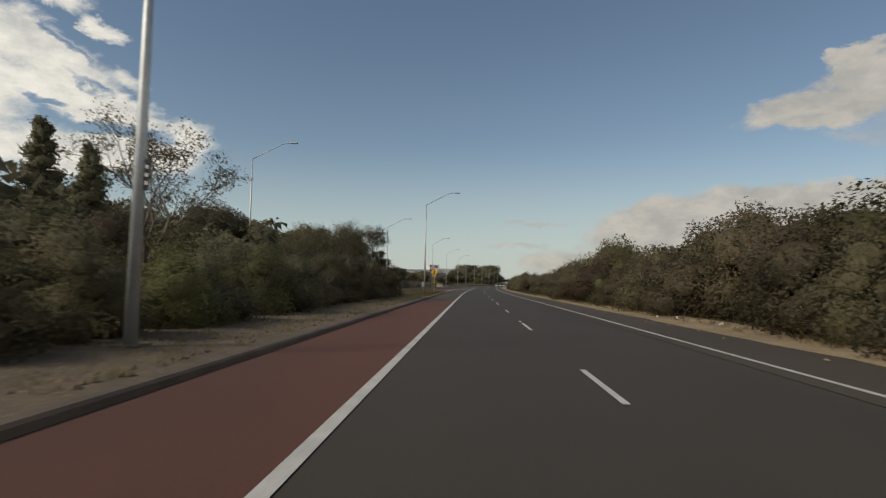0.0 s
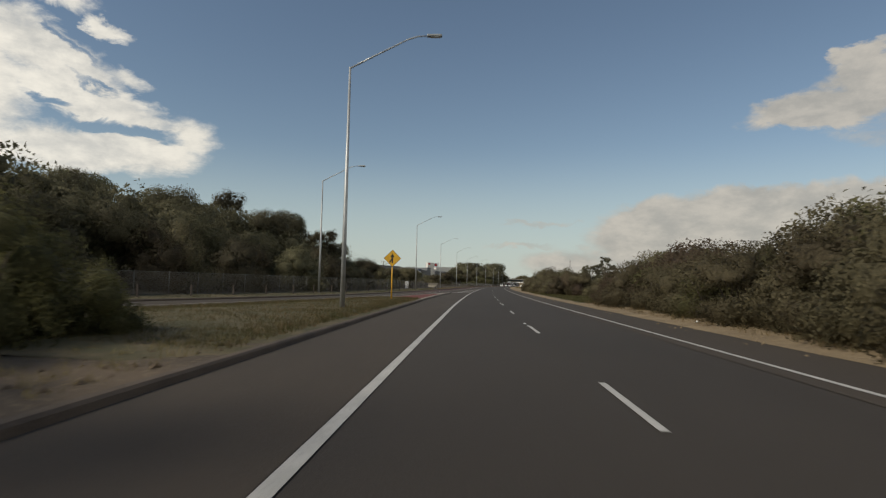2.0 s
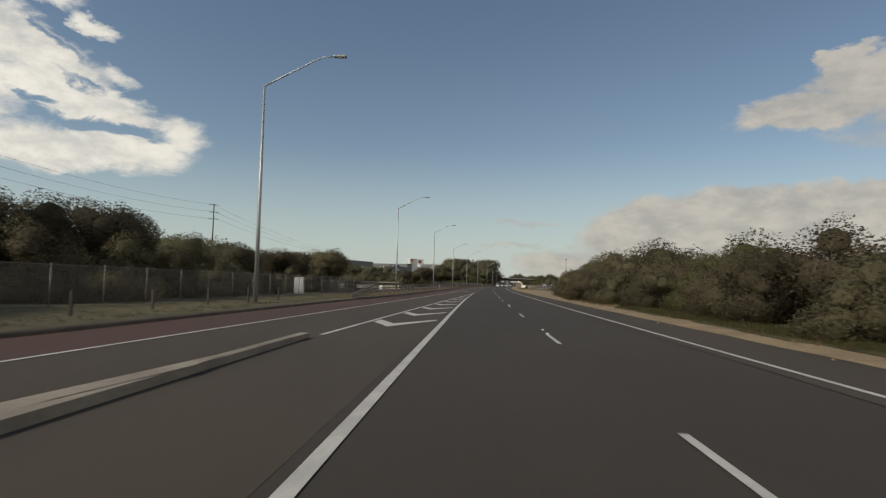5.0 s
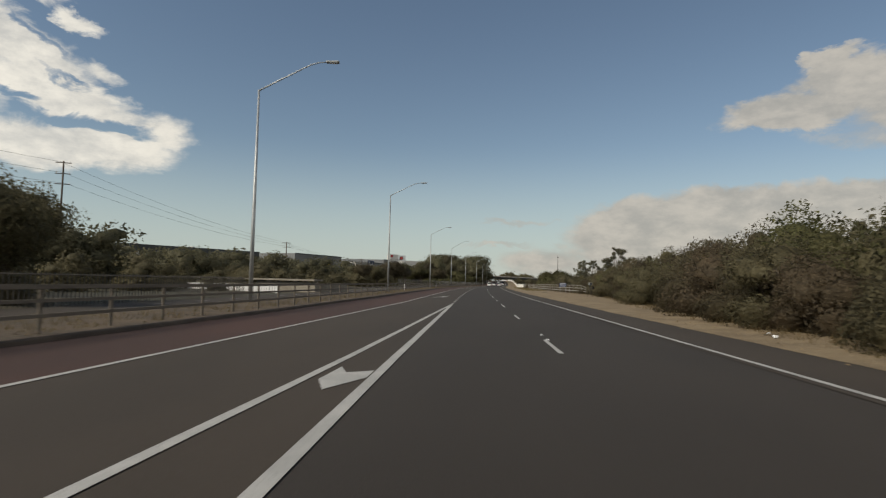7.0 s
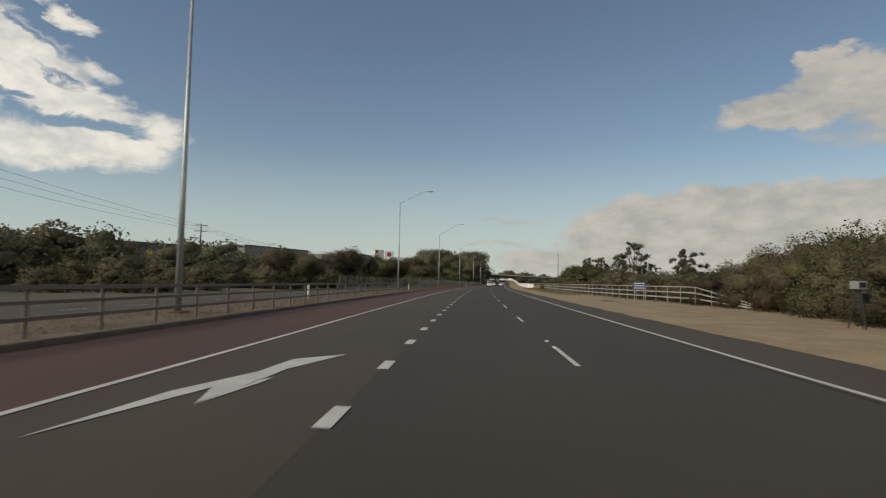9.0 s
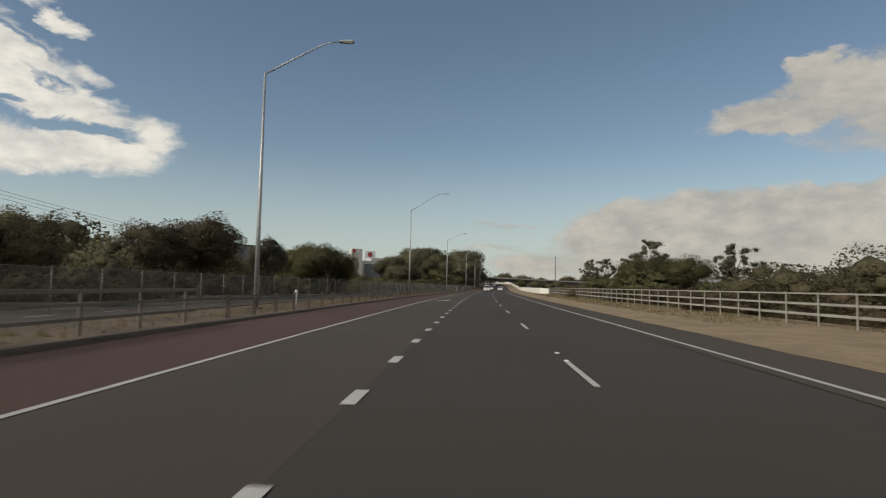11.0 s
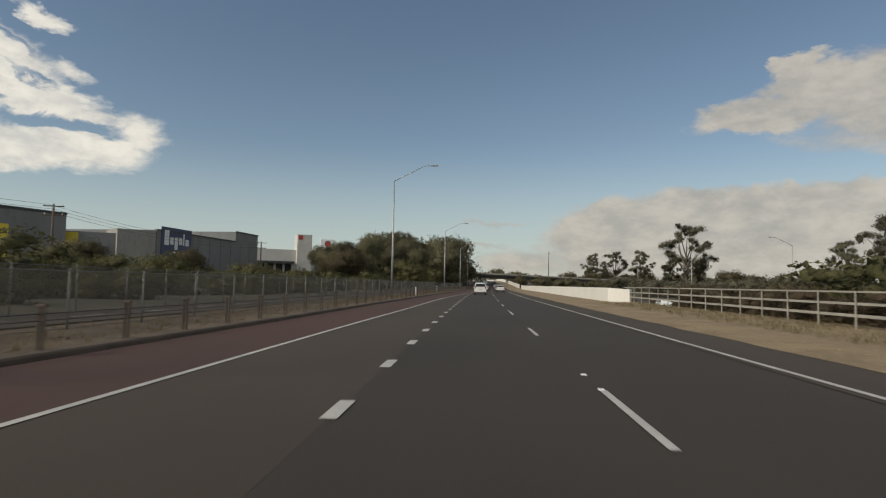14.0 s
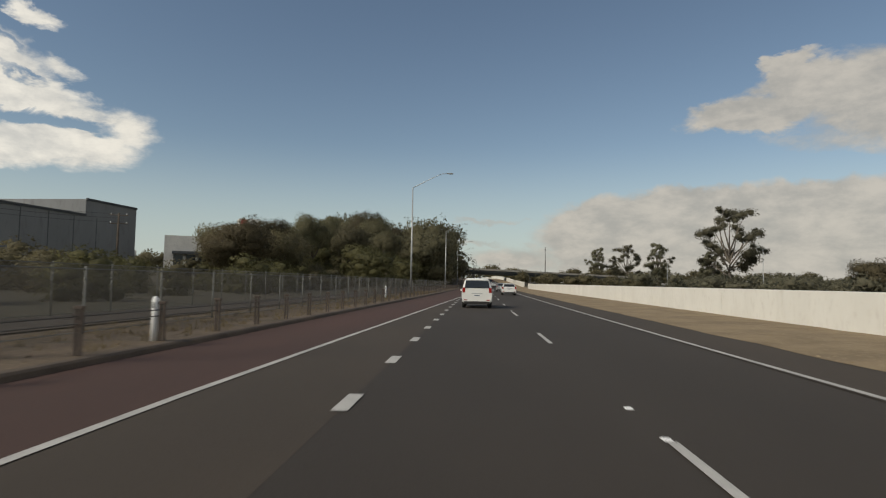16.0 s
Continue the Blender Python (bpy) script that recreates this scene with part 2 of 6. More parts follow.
BARK = mat("bark", (0.12, 0.095, 0.075), 0.95, (0.07, 0.055, 0.045), 2.5, (0.2, 0.17, 0.14), 14.0, 0.8, 25.0, stretch=(1, 1, 0.25), spread=0.25)
PALE_BARK = mat("pale_bark", (0.22, 0.19, 0.155), 0.9, (0.14, 0.115, 0.095), 1.2, (0.12, 0.1, 0.08), 8.0, 0.6, 20.0, stretch=(1, 1, 0.25))
YELLOW = mat("yellow_sheeting", (0.72, 0.40, 0.03), 0.45, (0.64, 0.35, 0.03), 2.0)
BLACK = mat("black_paint", (0.02, 0.02, 0.02), 0.5, (0.03, 0.03, 0.03), 4.0)
WALL_GREY = mat("grey_cladding", (0.21, 0.215, 0.22), 0.8, (0.18, 0.185, 0.19), 0.15, (0.15, 0.15, 0.155), 1.2, 0.1, 10.0, stretch=(1, 1, 0.3))
WALL_DARK = mat("dark_cladding", (0.06, 0.065, 0.07), 0.7, (0.05, 0.054, 0.058), 0.2, None, 1.0, 0.1, 10.0)
WALL_PALE = mat("pale_render", (0.62, 0.60, 0.56), 0.8, (0.54, 0.52, 0.49), 0.2, (0.45, 0.43, 0.4), 2.5, 0.1, 10.0)
WALL_SIDE = mat("weathered_render", (0.34, 0.325, 0.30), 0.85, (0.28, 0.27, 0.25), 0.3, (0.22, 0.21, 0.195), 3.0, 0.1, 10.0, stretch=(1, 1, 0.3))
WALL_YELLOW = mat("yellow_cladding", (0.70, 0.56, 0.05), 0.6, (0.6, 0.48, 0.05), 0.4)
BLUE = mat("blue_sign", (0.055, 0.075, 0.15), 0.6, (0.045, 0.062, 0.125), 0.6)
SIGN_WHITE = mat("white_sign", (0.75, 0.75, 0.75), 0.6, (0.68, 0.68, 0.68), 1.0)
SIGN_RED = mat("red_sign", (0.45, 0.06, 0.05), 0.6, (0.4, 0.05, 0.05), 1.0)
WINDOW = mat("dark_window_glass", (0.02, 0.024, 0.028), 0.12, (0.03, 0.034, 0.038), 0.5)
CAR_WHITE = mat("white_car_paint", (0.72, 0.72, 0.70), 0.22, (0.69, 0.69, 0.67), 0.8)
CAR_SILVER = mat("silver_car_paint", (0.36, 0.37, 0.38), 0.28, (0.33, 0.34, 0.35), 0.8, metal=0.5)
CAR_DARK = mat("dark_car_paint", (0.03, 0.032, 0.036), 0.22, (0.035, 0.037, 0.04), 0.8)
TYRE = mat("tyre_rubber", (0.02, 0.02, 0.02), 0.9, (0.028, 0.027, 0.026), 8.0)
TAIL = mat("tail_lamp", (0.30, 0.015, 0.012), 0.2, (0.24, 0.012, 0.01), 6.0)
LEAF = leaf_mat("scrub_leaves", (0.142, 0.120, 0.072), (0.114, 0.097, 0.058))
LEAF_GREEN = leaf_mat("green_leaves", (0.134, 0.126, 0.057), (0.104, 0.099, 0.047))
LEAF_BROWN = leaf_mat("brown_leaves", (0.142, 0.106, 0.070), (0.110, 0.084, 0.056))
LEAF_DARK = leaf_mat("dark_leaves", (0.148, 0.134, 0.082), (0.120, 0.110, 0.068))
LEAF_GUM = leaf_mat("gum_leaves", (0.165, 0.152, 0.106), (0.125, 0.118, 0.082))
STRAW = leaf_mat("dry_grass", (0.24, 0.18, 0.09), (0.15, 0.12, 0.06), 0.2)
GRASS = leaf_mat("green_grass", (0.075, 0.074, 0.026), (0.10, 0.085, 0.038), 0.2)


def mesh_mat():
    """Chain-link mesh: thin diagonal wires, clear between them."""
    m = bpy.data.materials.new("chain_link")
    m.use_nodes = True
    nt = m.node_tree
    p = nt.nodes["Principled BSDF"]
    out = nt.nodes["Material Output"]
    p.inputs["Base Color"].default_value = (0.17, 0.155, 0.135, 1)
    p.inputs["Metallic"].default_value, p.inputs["Roughness"].default_value = 0.4, 0.6
    tc = nt.nodes.new("ShaderNodeTexCoord")
    sep = nt.nodes.new("ShaderNodeSeparateXYZ")
    nt.links.new(tc.outputs["UV"], sep.inputs[0])
    u, v = sep.outputs[0], sep.outputs[1]
    wires = None
    for op in ("ADD", "SUBTRACT"):
        fr = mth(nt, "FRACT", mth(nt, "DIVIDE", mth(nt, op, u, v), 0.07))
        w = mth(nt, "LESS_THAN", fr, 0.17)
        wires = w if wires is None else mth(nt, "MAXIMUM", wires, w)
    tr = nt.nodes.new("ShaderNodeBsdfTransparent")
    mx = nt.nodes.new("ShaderNodeMixShader")
    nt.links.new(wires, mx.inputs[0])
    nt.links.new(tr.outputs[0], mx.inputs[1])
    nt.links.new(p.outputs[0], mx.inputs[2])
    nt.links.new(mx.outputs[0], out.inputs[0])
    return m


CHAIN = mesh_mat()

# ---------------------------------------------------------------- the road's line
KNOTS = [(-400, 0.0), (0, -0.05), (80, -0.11), (130, 1.33), (180, 2.07), (230, 2.17), (290, 3.24), (340, 4.17), (400, 4.94), (470, 5.8), (560, 6.0), (680, 3.6), (800, 2.0), (2600, 2.0)]
_s = np.arange(-400.0, 2600.0, 1.0)
_th = np.radians(np.interp(_s + 0.5, [k[0] for k in KNOTS], [k[1] for k in KNOTS]))
_X = np.concatenate([[0], np.cumsum(np.sin(_th))[:-1]])
_Y = np.concatenate([[0], np.cumsum(np.cos(_th))[:-1]])
_X, _Y = _X - np.interp(0, _s, _X), _Y - np.interp(0, _s, _Y)


def heading(s):
    """Radians to the right of +y."""
    return math.radians(float(np.interp(s, [k[0] for k in KNOTS], [k[1] for k in KNOTS])))


def rise(s):
    """Height of the road."""
    q = min(max((s - 540.0) / 220.0, 0.0), 1.0)
    return 4.0 * q * q * (3 - 2 * q)


def R(s, d, z=0.0):
    """A place s metres along the road and d metres to the right of its line."""
    h = heading(s)
    return Vector((float(np.interp(s, _s, _X)) + d * math.cos(h), float(np.interp(s, _s, _Y)) - d * math.sin(h), z + rise(s)))


def at(s, d, z=0.0, turn=0.0, scale=1.0):
    """The pose of a thing there, turned with the road."""
    return Matrix.Translation(R(s, d, z)) @ Matrix.Rotation(radians(turn) - heading(s), 4, "Z") @ Matrix.Scale(scale, 4)


# ---------------------------------------------------------------- mesh tools
def raw(name, verts, faces, material, smooth_faces=False):
    me = bpy.data.meshes.new(name)
    me.from_pydata([tuple(v) for v in verts], [], [tuple(f) for f in faces])
    me.materials.append(material)
    if smooth_faces:
        me.polygons.foreach_set("use_smooth", [True] * len(me.polygons))
    me.update()
    return me


def obj(name, me, parent=None, label="", kind="", category="", group=""):
    ob = new(name, me)
    if parent is not None:
        ob.parent = parent
    return tagged(ob, label, category, group, kind)


def part(name, bm, material, parent, label=""):
    """Links a bmesh as one mesh under a thing or a part."""
    me = bpy.data.meshes.new(name)
    bm.to_mesh(me)
    bm.free()
    me.materials.append(material)
    return obj(name, me, parent, label)


def box(size, place=(0, 0, 0), bevel=0.0, turn=None, bm=None):
    bm = bm or bmesh.new()
    m = Matrix.Translation(place) @ (turn or Matrix.Identity(4)) @ Matrix.Diagonal((*size, 1))
    made = bmesh.ops.create_cube(bm, size=1, matrix=m)["verts"]
    if bevel:
        edges = list({e for v in made for e in v.link_edges})
        bmesh.ops.bevel(bm, geom=edges, offset=bevel, segments=2, affect="EDGES", profile=0.6)
    return bm


def tube(points, radii, sides=8, caps=True):
    """A tapered tube along points: verts, faces."""
    pts = [Vector(p) for p in points]
    verts, faces = [], []
    for i, p in enumerate(pts):
        t = (pts[min(i + 1, len(pts) - 1)] - pts[max(i - 1, 0)]).normalized()
        a = t.cross(Vector((0.31, 0.17, 0.93)) if abs(t.z) < 0.9 else Vector((1, 0, 0))).normalized()
        b = t.cross(a)
        for k in range(sides):
            w = 2 * math.pi * k / sides
            verts.append(p + (a * math.cos(w) + b * math.sin(w)) * radii[i])
    for i in range(len(pts) - 1):
        for k in range(sides):
            k2 = (k + 1) % sides
            faces.append((i * sides + k, i * sides + k2, (i + 1) * sides + k2, (i + 1) * sides + k))
    if caps:
        faces.append(tuple(range(sides - 1, -1, -1)))
        faces.append(tuple(range((len(pts) - 1) * sides, len(pts) * sides)))
    return verts, faces


def join(pieces):
    verts, faces = [], []
    for v, f in pieces:
        n = len(verts)
        verts += list(v)
        faces += [tuple(i + n for i in q) for q in f]
    return verts, faces


def strip(s0, s1, step, profile):
    """A band along the road; profile: function of s giving (d, z) pairs."""
    n = max(1, int(math.ceil((s1 - s0) / step)))
    verts, faces = [], []
    w = None
    for i in range(n + 1):
        s = s0 + (s1 - s0) * i / n
        pr = profile(s)
        w = len(pr)
        verts += [R(s, d, z) for d, z in pr]
    for i in range(n):
        for k in range(w - 1):
            a = i * w + k
            faces.append((a, a + 1, a + w + 1, a + w))
    return verts, faces


def band(name, s0, s1, step, profile, material, kind="structure", label="", parent=None, category=""):
    return obj(name, raw(name, *strip(s0, s1, step, profile), material), parent, label, kind, category)


# edges of the sealed road, by distance along it
LEFT_LINE, DASH, RIGHT_LINE = -1.55, 1.93, 5.45


def ramp_left(s):
    """The left kerb: along the on-ramp, then the exit lane, which tapers away."""
    return float(np.interp(s, [60, 80, 92, 102, 114, 138, 165, 180, 200, 230, 290, 325, 350, 372, 400, 415, 430, 460, 520], [-27.5, -20.5, -17.0, -14.8, -13.0, -10.8, -10.1, -9.55, -9.0, -8.8, -8.9, -8.7, -8.2, -7.45, -6.85, -6.4, -6.0, -5.3, -4.7]))


def ramp_line(s):
    return float(np.interp(s, [60, 80, 89, 99, 112, 131, 170, 215, 240, 290, 325, 350, 370, 382, 391, 407, 415, 423, 460], [-22.5, -16.5, -14.2, -11.8, -9.7, -8.1, -6.6, -5.1, -4.95, -5.08, -5.05, -4.9, -4.5, -4.18, -4.03, -3.82, -3.5, -3.15, -1.7]))


def lane(s):
    """How far the lane lines lie off the road's line."""
    return float(np.interp(s, [0, 50, 85, 110, 145, 185, 235, 300, 335, 370, 415], [0.09, 0.10, 0.20, 0.28, 0.2, -0.02, 0.0, -0.04, -0.11, -0.10, -0.05]))


def island_left(s):
    return float(np.interp(s, [60, 80, 97.5, 107.5, 119.3, 136, 140], [-17.5, -12.4, -8.3, -7.4, -6.0, -4.5, -4.3]))


def ground_z(s, d):
    z = -0.06
    left = ramp_left(s) if s > 62 else -4.3
    if d < left - 0.2:
        z = 0.10 + 0.02 * min(-(d - left), 10) * 0.3
        if d < -24 and s < 200:
            z += 0.11 * min(-24 - d, 60) * min(1, max(0, (200 - s) / 60))
    if d > 7.6:
        z = -0.03 + 0.012 * min(d - 7.6, 20)
        if s > 250:
            z -= min((s - 250) / 100, 1) * min(max(d - 15.5, 0) * 0.12, 1.8)
    return z


def build_ground():
    ds = [-1500, -700, -350, -180, -110, -80, -60, -45, -36, -30, -26, -22, -19, -16.5, -14, -12, -10.5, -9.2, -8.6, -6.5, -4.6, -4.1, 0, 4, 7.4, 7.8, 9, 10.5, 12, 14, 17, 20, 25, 32, 42, 60, 90, 140, 220, 400, 800, 1500]
    ss = list(np.arange(-300, -40, 20.0)) + list(np.arange(-40, 480, 2.5)) + list(np.arange(480, 800, 10.0)) + list(np.arange(800, 2501, 100.0))
    verts, faces = [], []
    for s in ss:
        for d in ds:
            z = ground_z(s, d)
            if abs(d) > 9:
                z += 0.10 * noise.noise((s * 0.25, d * 0.3, 0)) + 0.04 * noise.noise((s * 1.1, d * 1.1, 3))
            # the bed lies low under the paving and its verges
            if (ramp_left(s) if s > 62 else -4.3) - 3.2 < d < 7.4:
                z = min(z, -0.06)
            verts.append(R(s, d, z))
    w = len(ds)
    for i in range(len(ss) - 1):
        for k in range(w - 1):
            a = i * w + k
            faces.append((a, a + 1, a + w + 1, a + w))
    obj("ground", raw("ground", verts, faces, GROUND, True), None, "dark scrubby ground with patchy dry grass", "structure", "ground")


build_ground()


def seal(s):
    """Where the sealed shoulder ends on the right."""
    return float(np.interp(s, [0, 110, 210, 300, 390], [8.45, 8.3, 7.8, 7.9, 7.5]))


road = band("road", -120, 1500, 4, lambda s: [(ramp_left(s) - 0.2 if s > 175 else -4.4, 0.0), (-1.2, 0.0), (LEFT_LINE + 3, 0.0), (seal(s) + 0.2, -0.01)], ASPHALT, "structure", "dark grey asphalt dual carriageway with white lane lines", None, "road")
band("ramp", 58, 470, 2, lambda s: [(ramp_left(s), 0.002), (min(-4.3, ramp_left(s) + 4), 0.0016), (-4.2 if s < 138 else LEFT_LINE + lane(s), 0.0016)], ASPHALT_OLD, "structure", "brownish asphalt on-ramp joining the main road", None, "road")
band("shoulder_1", -120, 51, 3, lambda s: [(-4.2, 0.003), (LEFT_LINE, 0.003)], RED, "structure", "red asphalt shoulder beside the traffic lane", None, "shoulder")
band("shoulder_2", 51, 139, 3, lambda s: [(-4.2, 0.003), (LEFT_LINE, 0.003)], ASPHALT_OLD, "structure", "brown weathered asphalt shoulder", None, "shoulder")
band("shoulder_3", 130, 760, 3, lambda s: [(ramp_left(s) + 0.05, 0.007), (max(ramp_line(s), ramp_left(s) + 0.3), 0.007)], RED_WORN, "structure", "dull red asphalt shoulder along the exit lane", None, "shoulder")


band("shoulder_4", -120, 1500, 4, lambda s: [(RIGHT_LINE + 0.05, 0.005), (seal(s) + 0.35 + 0.25 * noise.noise((s * 0.21, 0, 0)), 0.002)], ASPHALT_OLD, "structure", "narrow brown asphalt shoulder beside the sandy verge", None, "shoulder")


def verge_right(s):
    """Where the sand ends and the scrub begins."""
    return float(np.interp(s, [-120, 30, 60, 95, 104, 112, 124, 131, 136, 141, 150, 157, 168, 190, 215, 245, 262, 300, 400, 600], [10.5, 9.6, 9.6, 9.8, 10.5, 13.0, 14.4, 13.0, 10.2, 9.2, 10.4, 11.2, 9.2, 9.4, 11.5, 16, 17.5, 15.4, 14.0, 12.5]))


band("verge_1", -120, 760, 1.5, lambda s: [(seal(s) + 0.25 * noise.noise((s * 0.33, 5, 0)), 0.010), (seal(s) + 0.6, 0.03 + 0.02 * noise.noise((s * 0.7, 7, 0))), (seal(s) + 1.3, 0.05 + 0.05 * noise.noise((s * 0.5, 9, 0))), (max(9.6, seal(s) + 1.8), 0.07 + 0.06 * noise.noise((s * 0.6, 11, 0))), (verge_right(s) + 1.5 + 0.6 * noise.noise((s * 0.3, 13, 0)), 0.10)], SAND, "structure", "pale sandy verge with scattered litter", None, "verge")
band("verge_2", -120, 64, 1.5, lambda s: [(-9.0 + 0.5 * noise.noise((s * 0.3, 1, 0)), 0.20), (-6.5, 0.19 + 0.05 * noise.noise((s * 0.5, 2, 0))), (-5.3, 0.16 + 0.03 * noise.noise((s * 0.8, 3, 0))), (-4.44, 0.13)], SOIL, "structure", "bare brown soil verge behind the kerb", None, "verge")
band("verge_3", 58, 98, 1.2, lambda s: [(island_left(s), 0.10)] + [(island_left(s) * (1 - k) + -4.44 * k, 0.16 + 0.10 * math.sin(k * 3.14) + 0.05 * noise.noise((s * 0.5, k * 6, 0))) for k in (0.15, 0.35, 0.55, 0.75, 0.9)] + [(-4.44, 0.13)], GRASS_BASE, "structure", "rough grass strip between ramp and road", None, "verge")
band("island_paving", 95, 121, 1.5, lambda s: [(max(island_left(s) + 0.45, -7.7), 0.150), (-4.72, 0.150)] if s > 97.0 else [(-6.4 - (s - 95) * 0.6, 0.150), (-4.72 - (97.0 - s) * 0.3, 0.150)], RED_PAINT, "structure", "bright red paved traffic island", None, "traffic island")
band("island_border", 94, 139, 1.5, lambda s: [(island_left(s), 0.02), (island_left(s), 0.135), (max(island_left(s) + 0.4, -12) if s < 134 else -4.5, 0.146), (-4.6, 0.146), (-4.42, 0.135), (-4.40, 0.0)], BORDER, "structure", "pale concrete border of the traffic island", None, "kerb")
band("verge_4", 62, 182, 1.5, lambda s: [(ramp_left(s) - 7.0, 0.20), (ramp_left(s) - 3.0, 0.19 + 0.05 * noise.noise((s * 0.5, 22, 0))), (ramp_left(s) - 0.18, 0.14)], GRASS_BASE, "structure", "mown grass strip along the ramp", None, "verge")
band("verge_5", 166, 760, 1.5, lambda s: [(ramp_left(s) - 3.9, 0.17), (ramp_left(s) - 3.0, 0.16 + 0.04 * noise.noise((s * 0.5, 32, 0))), (ramp_left(s) - 1.5, 0.15 + 0.05 * noise.noise((s * 0.7, 31, 0))), (ramp_left(s) - 0.15, 0.13)], SOIL, "structure", "dry stony soil verge behind the kerb", None, "verge")
band("verge_6", 100, 166, 1.5, lambda s: [(9.4 + 0.7 * noise.noise((s * 0.2, 41, 0)), 0.06), (9.9 + 0.7 * noise.noise((s * 0.2, 41, 0)), 0.13), (verge_right(s) + 3.0, 0.15)], GRASS_BASE, "structure", "green grass strip beside the sandy verge", None, "verge")
path = band("footpath", 190, 760, 2, lambda s: [(ramp_left(s) - 7.3, 0.205), (ramp_left(s) - 3.9, 0.205)], ASPHALT_OLD, "structure", "red-brown asphalt shared path", None, "path")


def kerb(name, s0, s1, dd, step=2.0, flip=1):
    band(name, s0, s1, step, lambda s: [(dd(s) + flip * 0.06, -0.01), (dd(s) + flip * 0.03, 0.09), (dd(s) - flip * 0.02, 0.128), (dd(s) - flip * 0.15, 0.135), (dd(s) - flip * 0.19, 0.02)], CONCRETE, "structure", "stained concrete kerb", None, "kerb")


kerb("kerb_1", -120, 96, lambda s: -4.28)
kerb("kerb_2", 62, 760, lambda s: ramp_left(s))
kerb("kerb_4", 60, 97, lambda s: island_left(s), flip=-1)

# ---- road markings, each a piece of the road
MARK = 0.012


def line(name, s0, s1, dd, width, step=4.0):
    band(name, s0, s1, step, lambda s: [(dd(s) - width / 2, MARK), (dd(s) + width / 2, MARK)], PAINT, "", "", road)


line("edge_line", -120, 214, lambda s: LEFT_LINE + lane(s), 0.17)
line("edge_line", -120, 1400, lambda s: float(np.interp(s, [0, 60, 115, 150, 190, 235, 270, 300, 335, 375, 415, 460], [6.05, 6.05, 6.05, 5.88, 5.74, 5.67, 5.82, 5.98, 5.82, 5.72, 5.62, 5.55])), 0.14)
line("edge_line", 462, 1400, lambda s: LEFT_LINE + lane(s), 0.13)
line("edge_line", 60, 460, ramp_line, 0.13)
line("edge_line", 140, 213, lambda s: float(np.interp(s, [140, 161, 166, 172, 185, 194, 213], [-4.3, -3.5, -3.3, -3.1, -2.5, -2.2, LEFT_LINE - 0.05])), 0.15)
line("edge_line", 60, 98, lambda s: island_left(s) - 0.5, 0.12)
dash_mesh = raw("lane_dash", [(-0.055, 0, 0), (0.055, 0, 0), (0.055, 3, 0), (-0.055, 3, 0)], [(0, 1, 2, 3)], PAINT)
for k in range(-8, 110):
    s = 7.5 + 12 * k
    ob = obj("lane_dash", dash_mesh, road)
    ob.matrix_basis = at(s, DASH + lane(s), MARK)
short_mesh = raw("exit_dash", [(-0.10, 0, 0), (0.10, 0, 0), (0.10, 1.0, 0), (-0.10, 1.0, 0)], [(0, 1, 2, 3)], PAINT)
for k in range(0, 62):
    s = 214.8 + 3.93 * k
    ob = obj("exit_dash", short_mesh, road)
    ob.matrix_basis = at(s, LEFT_LINE + lane(s), MARK)
stud_mesh = raw("road_stud", *join([([(-0.05, -0.06, 0), (0.05, -0.06, 0), (0.05, 0.06, 0), (-0.05, 0.06, 0), (-0.035, -0.03, 0.016), (0.035, -0.03, 0.016), (0.035, 0.03, 0.016), (-0.035, 0.03, 0.016)], [(4, 5, 6, 7), (0, 1, 5, 4), (1, 2, 6, 5), (2, 3, 7, 6), (3, 0, 4, 7)])]), SIGN_WHITE)
for k in range(0, 40):
    for off in (4.6, 6.0):
        ob = obj("road_stud", stud_mesh, road)
        ob.matrix_basis = at(7.5 + 24 * k + off + 10.5, DASH + lane(24 * k), 0.004)


path_dash = raw("path_dash", [(-0.04, 0, 0), (0.04, 0, 0), (0.04, 1.5, 0), (-0.04, 1.5, 0)], [(0, 1, 2, 3)], PAINT)
for k in range(50):
    s = 200 + 4.0 * k
    ob = obj("path_dash", path_dash, path)
    ob.matrix_basis = at(s, ramp_left(s) - 5.6, 0.211)


def flat_shape(name, pts, parent=road, material=PAINT, z=MARK):
    """A flat painted shape from (s, d) corners."""
    return obj(name, raw(name, [R(s, d, z) for s, d in pts], [tuple(range(len(pts)))], material), parent)


def gore(s):
    return float(np.interp(s, [140, 161, 166, 172, 185, 194, 213], [-4.2, -3.4, -3.2, -3.0, -2.4, -2.1, LEFT_LINE - 0.05]))


for k in range(7):
    s = 143.7 + 6.5 * k
    wide = (LEFT_LINE - 0.12) - (gore(s + 1.5) + 0.10)
    mid = LEFT_LINE - 0.12 - 0.62 * wide
    tip = 1.6 * wide
    flat_shape("chevron", [(s - 0.2, mid), (s + 1.3, mid), (s + 1.3 + tip * 0.55, gore(s + 2.4) + 0.1), (s + tip * 0.55, gore(s + 1.2) + 0.1)])
    flat_shape("chevron", [(s - 0.2, mid), (s - 0.2 + tip * 1.0, LEFT_LINE - 0.12), (s + 0.5 + tip * 1.0, LEFT_LINE - 0.12), (s + 1.3, mid)])
